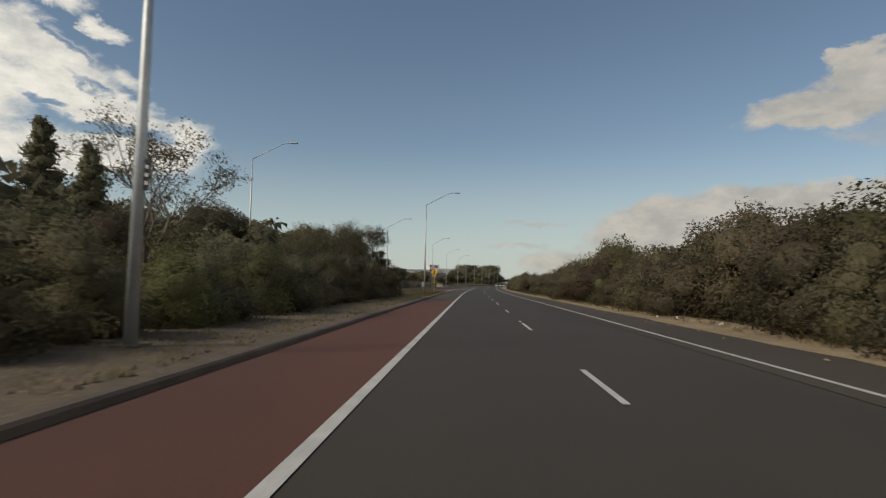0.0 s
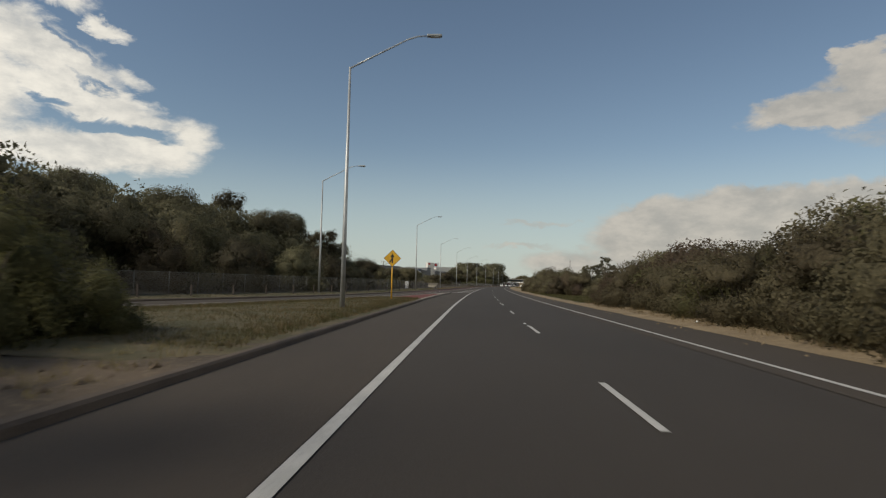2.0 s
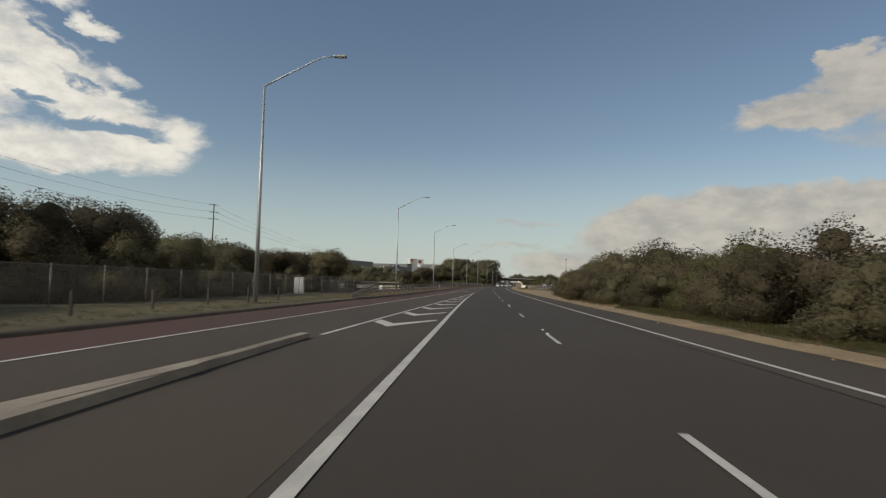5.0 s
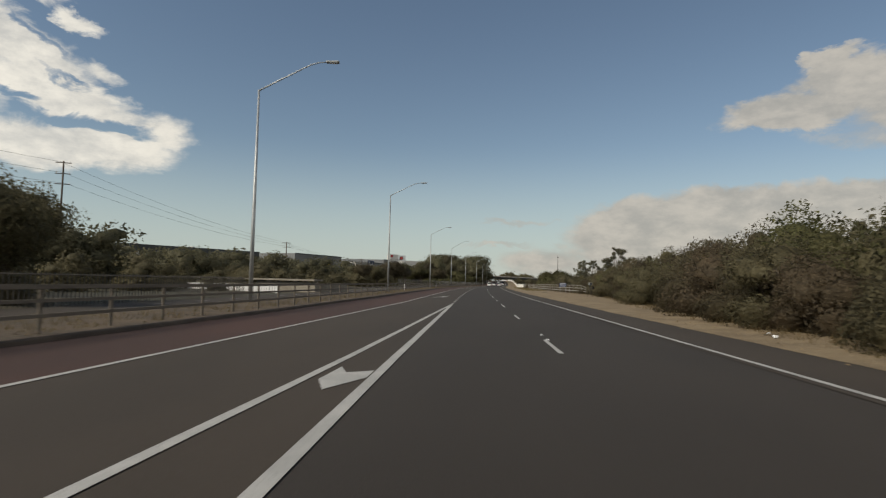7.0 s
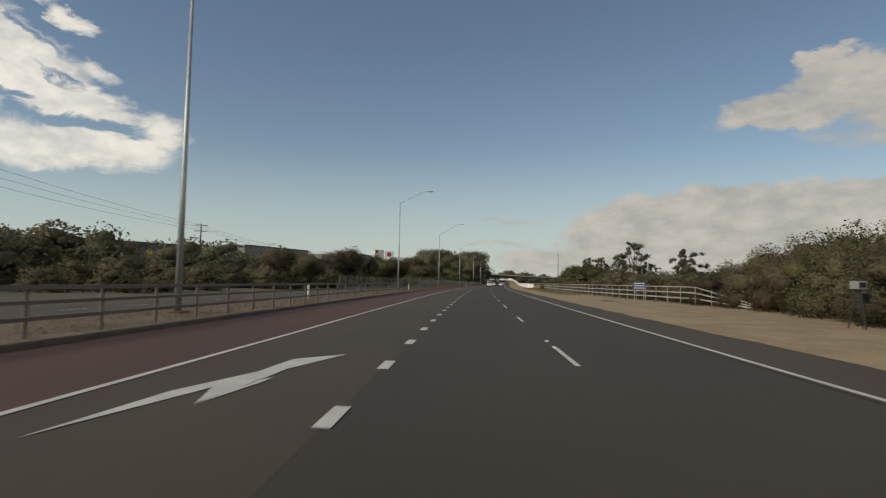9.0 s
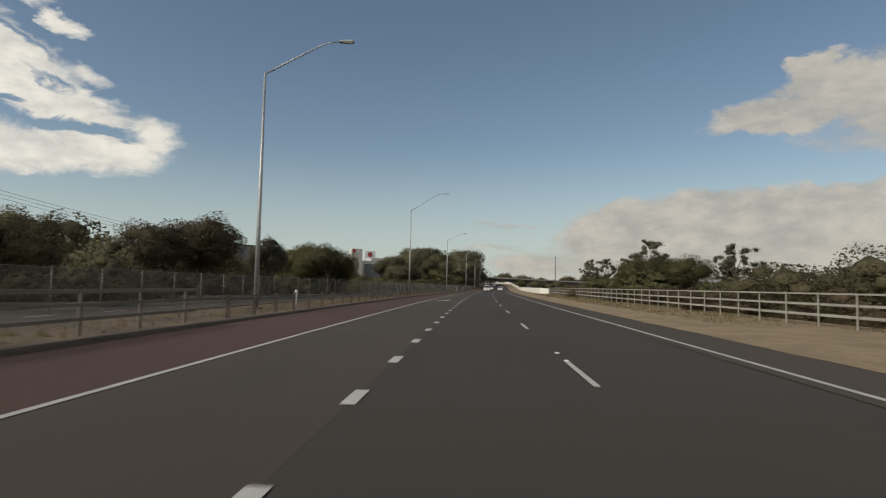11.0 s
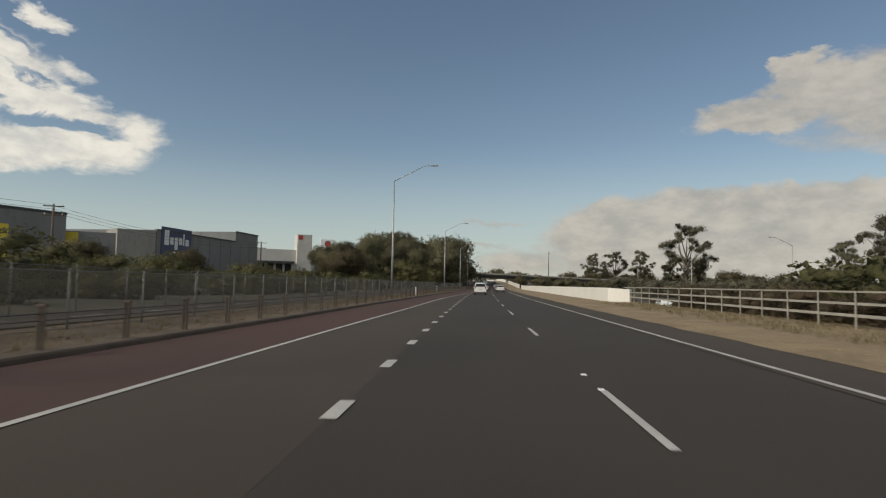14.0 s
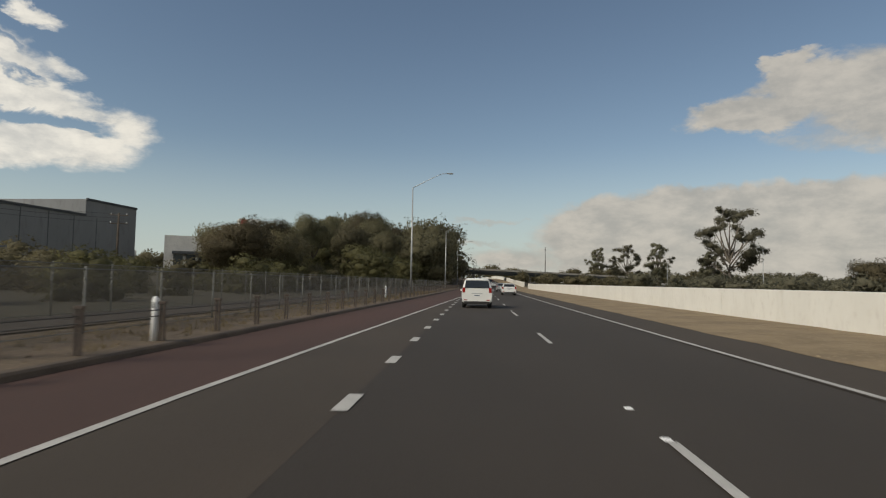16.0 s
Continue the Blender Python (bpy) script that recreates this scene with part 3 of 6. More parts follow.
# one-headed exit arrows, slanting to the lane beside
for s in (229.8, 329.4):
    flat_shape("arrow", [(s, -4.15), (s + 2.3, -3.95), (s + 4.0, -3.45), (s + 5.5, -3.35), (s + 6.4, -2.55), (s + 4.3, -3.10), (s + 3.2, -3.14), (s + 1.6, -3.30), (s + 2.6, -3.55)])
    flat_shape("arrow", [(s + 1.5, -3.28), (s + 3.1, -3.05), (s + 3.5, -3.02), (s + 3.3, -3.16)])

# ---------------------------------------------------------------- plants
def fast_mesh(name, verts, quads, tris, material, normals=None):
    me = bpy.data.meshes.new(name)
    me.vertices.add(len(verts))
    me.vertices.foreach_set("co", np.asarray(verts, np.float32).ravel())
    nq, nt_ = len(quads), len(tris)
    me.loops.add(nq * 4 + nt_ * 3)
    me.loops.foreach_set("vertex_index", np.concatenate([np.asarray(quads).ravel(), np.asarray(tris).ravel()]).astype(np.int32))
    me.polygons.add(nq + nt_)
    me.polygons.foreach_set("loop_start", np.concatenate([np.arange(nq) * 4, nq * 4 + np.arange(nt_) * 3]).astype(np.int32))
    me.materials.append(material)
    me.update(calc_edges=True)
    me.validate()
    if normals is not None:
        me.attributes.new("custom_normal", "FLOAT_VECTOR", "POINT").data.foreach_set("vector", np.asarray(normals, np.float32).ravel())
    return me


_ico = bmesh.new()
bmesh.ops.create_icosphere(_ico, subdivisions=2, radius=1)
ICO_V = np.array([v.co[:] for v in _ico.verts])
ICO_F = [tuple(v.index for v in f.verts) for f in _ico.faces]
_ico.free()


def leaves(rng, centres, radii, count, size, shell=0.28, droop=0.0):
    """Small leaf clumps spread over the skins of lobes: verts, faces."""
    centres, radii = np.array(centres, float), np.array(radii, float)
    wgt = (radii.prod(1)) ** (2 / 3)
    want, count = count, int(count * (2.8 if len(centres) < 60 else 1.0))
    pick = rng.choice(len(centres), count, p=wgt / wgt.sum())
    d = rng.normal(size=(count, 3))
    d /= np.linalg.norm(d, axis=1)[:, None]
    rr = 1.04 - shell * rng.random(count) ** 1.5 + 0.05 * rng.normal(size=count)
    wave = rng.random((len(centres), 3)) * 6.28
    rr *= 1 + 0.13 * np.sin(4.1 * d + wave[pick]).sum(1)
    p = centres[pick] + d * radii[pick] * rr[:, None]
    if len(centres) < 60:
        # none are spent inside the neighbouring lobes
        deep = np.linalg.norm((p[:, None] - centres[None]) / radii[None], axis=2)
        deep[np.arange(count), pick] = 9.0
        keep = np.flatnonzero(deep.min(1) > 0.74)[:want]
        p, d = p[keep], d[keep]
        count = len(keep)
    nrm = d * 0.7 + rng.normal(size=(count, 3)) * 0.7
    nrm /= np.linalg.norm(nrm, axis=1)[:, None]
    t = np.cross(nrm, rng.normal(size=(count, 3)))
    t[:, 2] -= droop
    t /= np.linalg.norm(t, axis=1)[:, None] + 1e-9
    b = np.cross(nrm, t)
    sz = size * (0.55 + rng.random(count) ** 1.4 * 0.75)
    a1, b1 = t * sz[:, None], b * sz[:, None] * 0.56
    # the front of every leaf looks out of its lobe, and leans with the lobe's skin
    away = (nrm * d).sum(1) < 0
    b1[away] *= -1
    v = np.stack([p - a1 * 0.8 + b1, p - a1 * 0.8 - b1, p + a1], 1).reshape(-1, 3)
    face = np.where(away[:, None], -nrm, nrm)
    middle = (centres * wgt[:, None]).sum(0) / wgt.sum()
    whole = (p - middle) / (np.abs(p - middle).max(0) + 1e-6)
    face = d * 0.4 + whole * 0.75 + face * 0.4
    face /= np.linalg.norm(face, axis=1)[:, None]
    f = np.arange(count * 3).reshape(-1, 3)
    return v, f, np.repeat(face, 3, axis=0)


def cores(rng, centres, radii, fill=0.8):
    vs, fs = [], []
    for c, r in zip(centres, radii):
        k = 1 + 0.22 * np.array([noise.noise(Vector(q) * 2.6 + Vector((c[0], c[1], c[2]))) for q in ICO_V])
        v = np.array(c) + ICO_V * np.array(r) * fill * k[:, None]
        n = sum(len(q) for q in vs)
        vs.append(v)
        fs += [tuple(i + n for i in f) for f in ICO_F]
    return np.concatenate(vs), fs


def crown_mesh(name, seed, centres, radii, count, size, material, shell=0.28, fill=0.8, droop=0.0):
    rng = np.random.default_rng(seed)
    v1, f1, n1 = leaves(rng, centres, radii, count, size, shell, droop)
    v, f, n = v1, f1, n1
    if fill:
        v2, f2 = cores(rng, centres, radii, fill)
        f = np.concatenate([f1, np.array(f2) + len(v1)])
        v = np.concatenate([v1, v2])
        whole = (v2 - v2.mean(0)) / np.abs(v2 - v2.mean(0)).max(0)
        n2 = np.concatenate([ICO_V] * len(centres)) * 0.4 + whole
        n = np.concatenate([n1, n2 / np.linalg.norm(n2, axis=1)[:, None]])
    return fast_mesh(name, v, np.zeros((0, 4), int), f, material, n)


def stems(rng, n, height, spread, r0, base=0.0):
    pieces = []
    for _ in range(n):
        a = rng.random() * 6.28
        e = np.array([math.cos(a), math.sin(a), 0]) * spread * (0.4 + 0.6 * rng.random())
        pts = [e * 0.08 + (0, 0, base - 0.1), e * 0.3 + (0, 0, height * 0.35), e * 0.65 + (0.1 * rng.normal(), 0.1 * rng.normal(), height * 0.68), e + (0, 0, height)]
        pieces.append(tube(pts, [r0, r0 * 0.75, r0 * 0.5, r0 * 0.2], 6))
    return join(pieces)


def plant(name, trunk, crown_me, trunk_mat, label, category, group=""):
    root = tagged(new(name), label, category, group)
    obj("trunk", raw("trunk", *trunk, trunk_mat, True), root)
    obj("crown", crown_me, root)
    return root


def bush(seed, material, count, size, label, tall=1.0, lobes=7, group="roadside scrub"):
    """A scrub bush about 4 m high and 5 m wide, of many lobes, thick to the ground."""
    rng = np.random.default_rng(seed)
    centres, radii = [], []
    for k in range(lobes):
        a = 6.28 * k / lobes + rng.random()
        q = 1.45 * (0.35 + 0.65 * rng.random())
        h = (0.9 + 1.75 * rng.random()) * tall
        r = 0.65 + 0.65 * rng.random()
        centres.append((q * math.cos(a), q * math.sin(a), h))
        radii.append((r, r, r * (0.75 + 0.3 * rng.random())))
    for k in range(4):
        a = 1.57 * k + rng.random()
        centres.append((1.5 * math.cos(a), 1.5 * math.sin(a), 0.75))
        radii.append((1.15, 1.15, 0.95))
    centres.append((0.2 * rng.normal(), 0.2 * rng.normal(), 2.9 * tall))
    radii.append((1.0, 1.0, 0.95))
    me = crown_mesh("crown", seed, centres, radii, count, size, material, 0.50, 0.55)
    return plant("bush", stems(rng, 5, 2.4 * tall, 1.6, 0.07), me, BARK, label, "bush", group)


def limbs(rng, start, way, length, r, depth, tips, pieces, bend=0.5):
    """Grows a limb and its twigs; collects tips for leaves."""
    pts = [np.array(start, float)]
    w = np.array(way, float)
    for k in range(3):
        w = w + rng.normal(size=3) * 0.18 * bend + (0, 0, 0.08)
        w /= np.linalg.norm(w)
        pts.append(pts[-1] + w * length / 3)
    pieces.append(tube(pts, [r, r * 0.85, r * 0.7, r * 0.5], 6 if r > 0.05 else 4, False))
    if depth <= 1 and rng.random() < 0.5:
        tips.append(pts[2])
    if depth == 0:
        tips.append(pts[-1])
        return
    for _ in range(2 + (rng.random() < 0.6)):
        a = rng.normal(size=3)
        a -= a.dot(w) * w
        a /= np.linalg.norm(a)
        v = w + a * (0.55 + 0.4 * rng.random())
        v[2] += 0.12
        v /= np.linalg.norm(v)
        limbs(rng, pts[-1 if rng.random() < 0.6 else 2], v, length * (0.62 + 0.2 * rng.random()), r * 0.58, depth - 1, tips, pieces, bend)


def open_tree(seed, height, material, label, count=2200, size=0.16, bark=BARK, depth=4, clump=0.75, bole=0.3, lean=0.15, fill=0.0, flat=0.7, name="tree", group="", out=0.55):
    """A tree whose limbs show between loose clumps of leaves."""
    rng = np.random.default_rng(seed)
    pieces, tips = [], []
    b = height * bole
    pieces.append(tube([(0, 0, -0.2), (0.03 * height * lean, 0, b * 0.5), (0.1 * height * lean, 0, b)], [height * 0.022, height * 0.018, height * 0.015], 8, False))
    for k in range(3):
        a = 2.1 * k + rng.random()
        limbs(rng, (0.1 * height * lean, 0, b), (out * math.cos(a), out * math.sin(a), 0.85), height * 0.30, height * 0.012, depth - 1, tips, pieces)
    tips = np.array(tips)
    top = tips[:, 2].max() + clump * 0.5
    k = height / top
    centres = tips * (1, 1, 1)
    radii = np.tile(np.array([[clump, clump, clump * flat]]), (len(tips), 1)) * (0.6 + 0.7 * rng.random((len(tips), 1)))
    v, f = join(pieces)
    v = [Vector(q) * k for q in v]
    me = crown_mesh("crown", seed, centres * k, radii, count, size, material, 0.9 if not fill else 0.35, fill)
    return plant(name, (v, f), me, bark, label, "tree", group)


def conifer(seed, height, label):
    """A dark upright pine with tiers of boughs."""
    rng = np.random.default_rng(seed)
    centres, radii = [], []
    for k in range(26):
        q = k / 25
        a = k * 2.4
        w = (1 - q) * height * 0.16 + 0.25
        centres.append((w * 0.75 * math.cos(a), w * 0.75 * math.sin(a), height * (0.16 + 0.82 * q)))
        radii.append((0.55 * w + 0.25, 0.55 * w + 0.25, height * 0.055))
    me = crown_mesh("crown", seed, centres, radii, 9000, 0.13, LEAF_DARK, 0.5, 0.7)
    return plant("pine_tree", tube([(0, 0, -0.2), (0, 0, height * 0.5), (0, 0, height * 0.97)], [height * 0.02, height * 0.014, 0.03], 8), me, BARK, label, "tree")


def round_tree(seed, height, width, material, label, count=3600, size=0.2, bole=0.22, name="tree", group=""):
    """A full-crowned tree on a short forked trunk."""
    rng = np.random.default_rng(seed)
    centres, radii = [], []
    for k in range(22):
        d = rng.normal(size=3)
        d /= np.linalg.norm(d)
        q = 0.62 * rng.random() ** 0.4
        c = d * (width * 0.5 * q, width * 0.5 * q, height * (1 - bole) * 0.5 * q)
        c[2] += height * (0.5 + 0.5 * bole)
        r = width * (0.13 + 0.10 * rng.random())
        centres.append(tuple(c))
        radii.append((r, r, r * 0.75))
    me = crown_mesh("crown", seed, centres, radii, count, size, material, 0.50, 0.52)
    pieces = [tube([(0, 0, -0.2), (0.1, 0, height * bole), (0.0, 0.1, height * 0.6)], [height * 0.035, height * 0.028, height * 0.012], 8)]
    for k in range(5):
        a = 1.26 * k + rng.random()
        pieces.append(tube([(0.05, 0, height * bole * 0.8), (width * 0.15 * math.cos(a), width * 0.15 * math.sin(a), height * 0.45), (width * 0.3 * math.cos(a), width * 0.3 * math.sin(a), height * 0.68)], [height * 0.018, height * 0.012, 0.02], 6))
    return plant(name, join(pieces), me, BARK, label, "tree", group)


def put(proto, s, d, z=0.0, turn=0.0, scale=1.0, used=set()):
    """Stands the first one itself, and copies after that."""
    h = ground_z(s, d)
    m = at(s, d, h + z, turn, 1.0) @ (Matrix.Diagonal((*scale, 1)) if isinstance(scale, tuple) else Matrix.Scale(scale, 4))
    if proto.name in used:
        return copy_thing(proto, m @ Matrix.Diagonal((*(1 / k for k in proto.scale), 1)))
    used.add(proto.name)
    proto.matrix_basis = m
    return proto


rnd = random.Random(7)
SCRUB = [bush(11, LEAF, 10500, 0.071, "dense olive-green scrub bush"), bush(12, LEAF, 10500, 0.071, "dense olive-green scrub bush", 1.1, 8),
         bush(13, LEAF_GREEN, 10500, 0.071, "bushy green roadside wattle"), bush(14, LEAF_BROWN, 10500, 0.071, "brownish dry-tipped scrub bush", 0.95),
         bush(15, LEAF, 10500, 0.071, "grey-green scrub bush with an uneven top", 1.2, 6)]
SCRUB_DARK = [bush(21, LEAF_DARK, 10500, 0.071, "dark shaded scrub bush"), bush(22, LEAF, 10500, 0.071, "dark olive scrub bush", 1.15, 8), bush(23, LEAF_GREEN, 10500, 0.071, "green wattle bush with fine leaves", 1.0, 7)]


_ico = bmesh.new()
bmesh.ops.create_icosphere(_ico, subdivisions=1, radius=1)
LOW_V = np.array([v.co[:] for v in _ico.verts])
LOW_F = np.array([[v.index for v in f.verts] for f in _ico.faces])
_ico.free()


def far_shape(seed, count, size, lobes=7, tree=False):
    """A light plant of unit height for distant thickets: verts, normals, tris."""
    rng = np.random.default_rng(seed)
    centres, radii = [], []
    for k in range(lobes):
        a = 6.28 * k / lobes + rng.random()
        q = 0.36 * (0.3 + 0.7 * rng.random())
        z = (0.45 + 0.42 * rng.random()) if tree else (0.22 + 0.55 * rng.random())
        r = 0.17 + 0.09 * rng.random()
        centres.append((q * math.cos(a), q * math.sin(a), z))
        radii.append((r * 1.15, r * 1.15, r * 0.85))
    for k in range(3):
        a = 2.1 * k + rng.random()
        centres.append((0.3 * math.cos(a), 0.3 * math.sin(a), 0.32 if tree else 0.15))
        radii.append((0.27, 0.27, 0.22))
    v, f, face = leaves(rng, centres, radii, count, size, 0.25)
    vs, ts, n = [v], [], len(v)
    for c, r in zip(centres, radii):
        k = 1 + 0.09 * rng.normal(size=len(LOW_V))
        vs.append(np.array(c) + LOW_V * np.array(r) * 0.52 * k[:, None])
        ts.append(LOW_F + n)
        n += len(LOW_V)
    return np.concatenate(vs), np.concatenate([face] + [LOW_V * 0.5 + np.array(c) - (0, 0, 0.45) for c in centres]), np.concatenate([f] + ts)


MID_BUSH = [far_shape(k, 3400, 0.0215, 9) for k in (321, 322, 323, 324)]
MID_TREE = [far_shape(k, 3000, 0.0235, 13, True) for k in (331, 332, 333, 334)]
SIDE_BUSH = [far_shape(k, 1500, 0.0325, 9) for k in (341, 342, 343, 344)]
FAR_BUSH = [far_shape(k, 750, 0.054) for k in (301, 302, 303, 304)]
FAR_TREE = [far_shape(k, 750, 0.050, 11, True) for k in (311, 312, 313, 314)]
thickets = {}


def scatter(s0, s1, d0, d1, count, h0, h1, shapes, material, seed=1, z=-0.2, wide=1.15):
    """Adds plants over a stretch of the plan to the thicket of that material."""
    g = random.Random(seed)
    for _ in range(count):
        s, d = g.uniform(s0, s1), g.uniform(d0, d1)
        h, a = g.uniform(h0, h1), g.uniform(0, 6.28)
        v, q, t = g.choice(shapes)
        w = h * wide * g.uniform(0.85, 1.2)
        p = R(s, d, ground_z(s, d) + z)
        c, n = math.cos(a), math.sin(a)
        x = np.stack([(v[:, 0] * c - v[:, 1] * n) * w + p.x, (v[:, 0] * n + v[:, 1] * c) * w + p.y, v[:, 2] * h + p.z], 1)
        q = np.stack([q[:, 0] * c - q[:, 1] * n, q[:, 0] * n + q[:, 1] * c, q[:, 2]], 1)
        thickets.setdefault(material.name, (material, []))[1].append((x, q, t))


def finish_thickets():
    for key, (material, items) in thickets.items():
        vs, qs, ts, n = [], [], [], 0
        for v, q, t in items:
            vs.append(v)
            qs.append(q)
            ts.append(t + n)
            n += len(v)
        me = fast_mesh("thicket", np.concatenate(vs), np.zeros((0, 4), int), np.concatenate(ts), material, np.concatenate(qs))
        obj("thicket", me, None, "dense " + {"scrub_leaves": "olive-green", "green_leaves": "green", "dark_leaves": "dark", "brown_leaves": "brownish", "gum_leaves": "grey-green"}[key] + " scrub and trees beyond the verges", "stuff", "bushes")



# scrub along the right verge
HIGH_R = [(-60, 4.2), (10, 5.0), (20, 6.0), (28, 5.6), (36, 5.5), (40, 5.6), (44, 4.4), (49, 4.3), (55, 6.3), (62, 6.2), (70, 6.0), (75, 4.6), (80, 3.6), (85, 4.7), (90, 5.4), (95, 5.3), (100, 3.8), (104, 3.2), (108, 3.6), (112, 4.1), (116, 2.7), (121, 2.2), (127, 2.1), (131, 2.2), (134, 3.5), (137, 4.4), (145, 4.3), (160, 4.6), (190, 4.8), (205, 5.1), (222, 4.9), (236, 5.0), (245, 5.2), (256, 5.8), (263, 5.4), (270, 4.2), (285, 2.4)]


def high_right(s):
    return float(np.interp(s, [q[0] for q in HIGH_R], [q[1] for q in HIGH_R]))


s = -14.0
while s < 282:
    front = verge_right(s) + 1.9
    for row in range(2):
        d = front + row * 3.0 + rnd.uniform(-0.5, 0.5)
        if row == 0 and rnd.random() < 0.12:
            continue
        h = high_right(s) * (0.74 if row == 0 else 1.0) * rnd.uniform(0.85, 1.12)
        k = h / 4.0
        pick = SCRUB[3] if rnd.random() < 0.22 else rnd.choice((SCRUB[0], SCRUB[1], SCRUB[2], SCRUB[4], SCRUB[0]))
        put(pick, s + rnd.uniform(-1, 1), d, -0.1, rnd.uniform(0, 360), (k * rnd.uniform(0.9, 1.15), k * rnd.uniform(0.9, 1.15), k))
    scatter(s, s + 3, front + 2.4, front + 4.5, 1, high_right(s) * 0.85, high_right(s) * 1.0, MID_BUSH, rnd.choice((LEAF, LEAF, LEAF_BROWN, LEAF_GREEN)), int(s * 10) + 4000)
    s += 3.4
# scrub along the left verge
s = -12.0
while s < 60:
    for row in range(3):
        d = -8.6 - row * 3.2 + rnd.uniform(-0.5, 0.5)
        h = (2.6, 3.4, 4.0)[row] * rnd.uniform(0.85, 1.15)
        if 54 < s:
            h *= 0.72
        k = h / 4.0
        if row < 2:
            put(rnd.choice(SCRUB_DARK), s + rnd.uniform(-1, 1), d, -0.1, rnd.uniform(0, 360), (k * 1.1, k * 1.1, k))
        else:
            scatter(s, s + 3, d - 1, d + 1, 1, h * 0.95, h * 1.15, MID_BUSH, LEAF_DARK, int(s * 10) + 7000)
    s += 3.3
for s, d, h in ((56.5, -8.8, 2.9), (59.5, -9.2, 3.1), (61.8, -10.6, 2.8), (58.0, -12.2, 3.2), (62.0, -8.6, 1.9)):
    put(SCRUB_DARK[2], s, d, -0.1, s * 40, h / 4.0)
# wooded bank beyond the ramp
s = 66.0
while s < 196:
    for row in range(3):
        d = min(ramp_left(s) - 8.5, -19.5) - row * 5.0 + rnd.uniform(-0.8, 0.8)
        h = (5.3, 7.3, 8.4)[row] * rnd.uniform(0.85, 1.15) * (1.0 if s < 135 else float(np.interp(s, [135, 160, 196], [0.85, 0.62, 0.6])))
        k = h / 4.0
        if row < 1:
            put(rnd.choice(SCRUB_DARK[:2]), s + rnd.uniform(-1.5, 1.5), d, -0.2, rnd.uniform(0, 360), (k * 0.95, k * 0.95, k))
        else:
            scatter(s, s + 5, d - 1, d + 1, 1, h * 0.95, h * 1.1, MID_TREE, LEAF_DARK, int(s * 10) + row + 8000, wide=0.9)
    s += 5.2

# ---------------------------------------------------------------- street lamps


def street_lamp(reach=1.0, lift=1.0):
    root = tagged(new("street_lamp"), "tall galvanised steel street lamp with an angled arm", "street lamp", "street lamps along the road")
    obj("pole", raw("pole", *tube([(0, 0, 0), (0, 0, 4), (0, 0, 12.05)], [0.125, 0.105, 0.055], 12), STEEL, True), root)
    obj("arm", raw("arm", *tube([(0, 0, 12.0), (1.2 * reach, 0, 12 + 0.62 * lift), (2.9 * reach, 0, 12 + 1.48 * lift), (3.35 * reach, 0, 12 + 1.62 * lift), (3.9 * reach, 0, 12 + 1.66 * lift)], [0.045, 0.042, 0.036, 0.034, 0.032], 8), STEEL, True), root)
    end, up = 3.9 * reach + 0.3, 12 + 1.66 * lift
    bm = box((0.75, 0.26, 0.11), (end, 0, up), 0.04)
    head = part("lamp_head", bm, STEEL, root)
    part("lens", box((0.45, 0.2, 0.03), (end + 0.05, 0, up - 0.065), 0.01), SIGN_WHITE, head, "clear lamp lens")
    part("base_plate", box((0.42, 0.42, 0.04), (0, 0, 0.05), 0.008), DARK_STEEL, root)
    part("footing", box((0.55, 0.55, 0.16), (0, 0, 0.0), 0.02), CONCRETE, root, "concrete footing")
    return root


lamp = street_lamp()
LAMPS = [(10.6, -6.5), (77.0, -6.4), (109.0, -16.6), (154.6, -12.1), (206.0, -12.5), (245.2, -10.85), (302.5, -11.0), (408.8, -9.0), (465.0, -7.6), (521, -7.4), (576, -7.4), (630, -7.4), (690, -7.4), (750, -7.4)]
for i, (s, d) in enumerate(LAMPS):
    m = at(s, d, 0.14)
    if i == 0:
        lamp.matrix_basis = m
    else:
        copy_thing(lamp, m)
street_lamp(1.22, 1.5).matrix_basis = at(355.5, -10.2, 0.14)
copy_thing(lamp, at(55.8, -22.3, 1.6))
copy_thing(lamp, Matrix.Translation((68, 210, -3.2)) @ Matrix.Rotation(3.0, 4, "Z"))
for s, d in ((470, 62), (540, 66), (620, 70)):
    copy_thing(lamp, at(s, d, -1.5, 180))


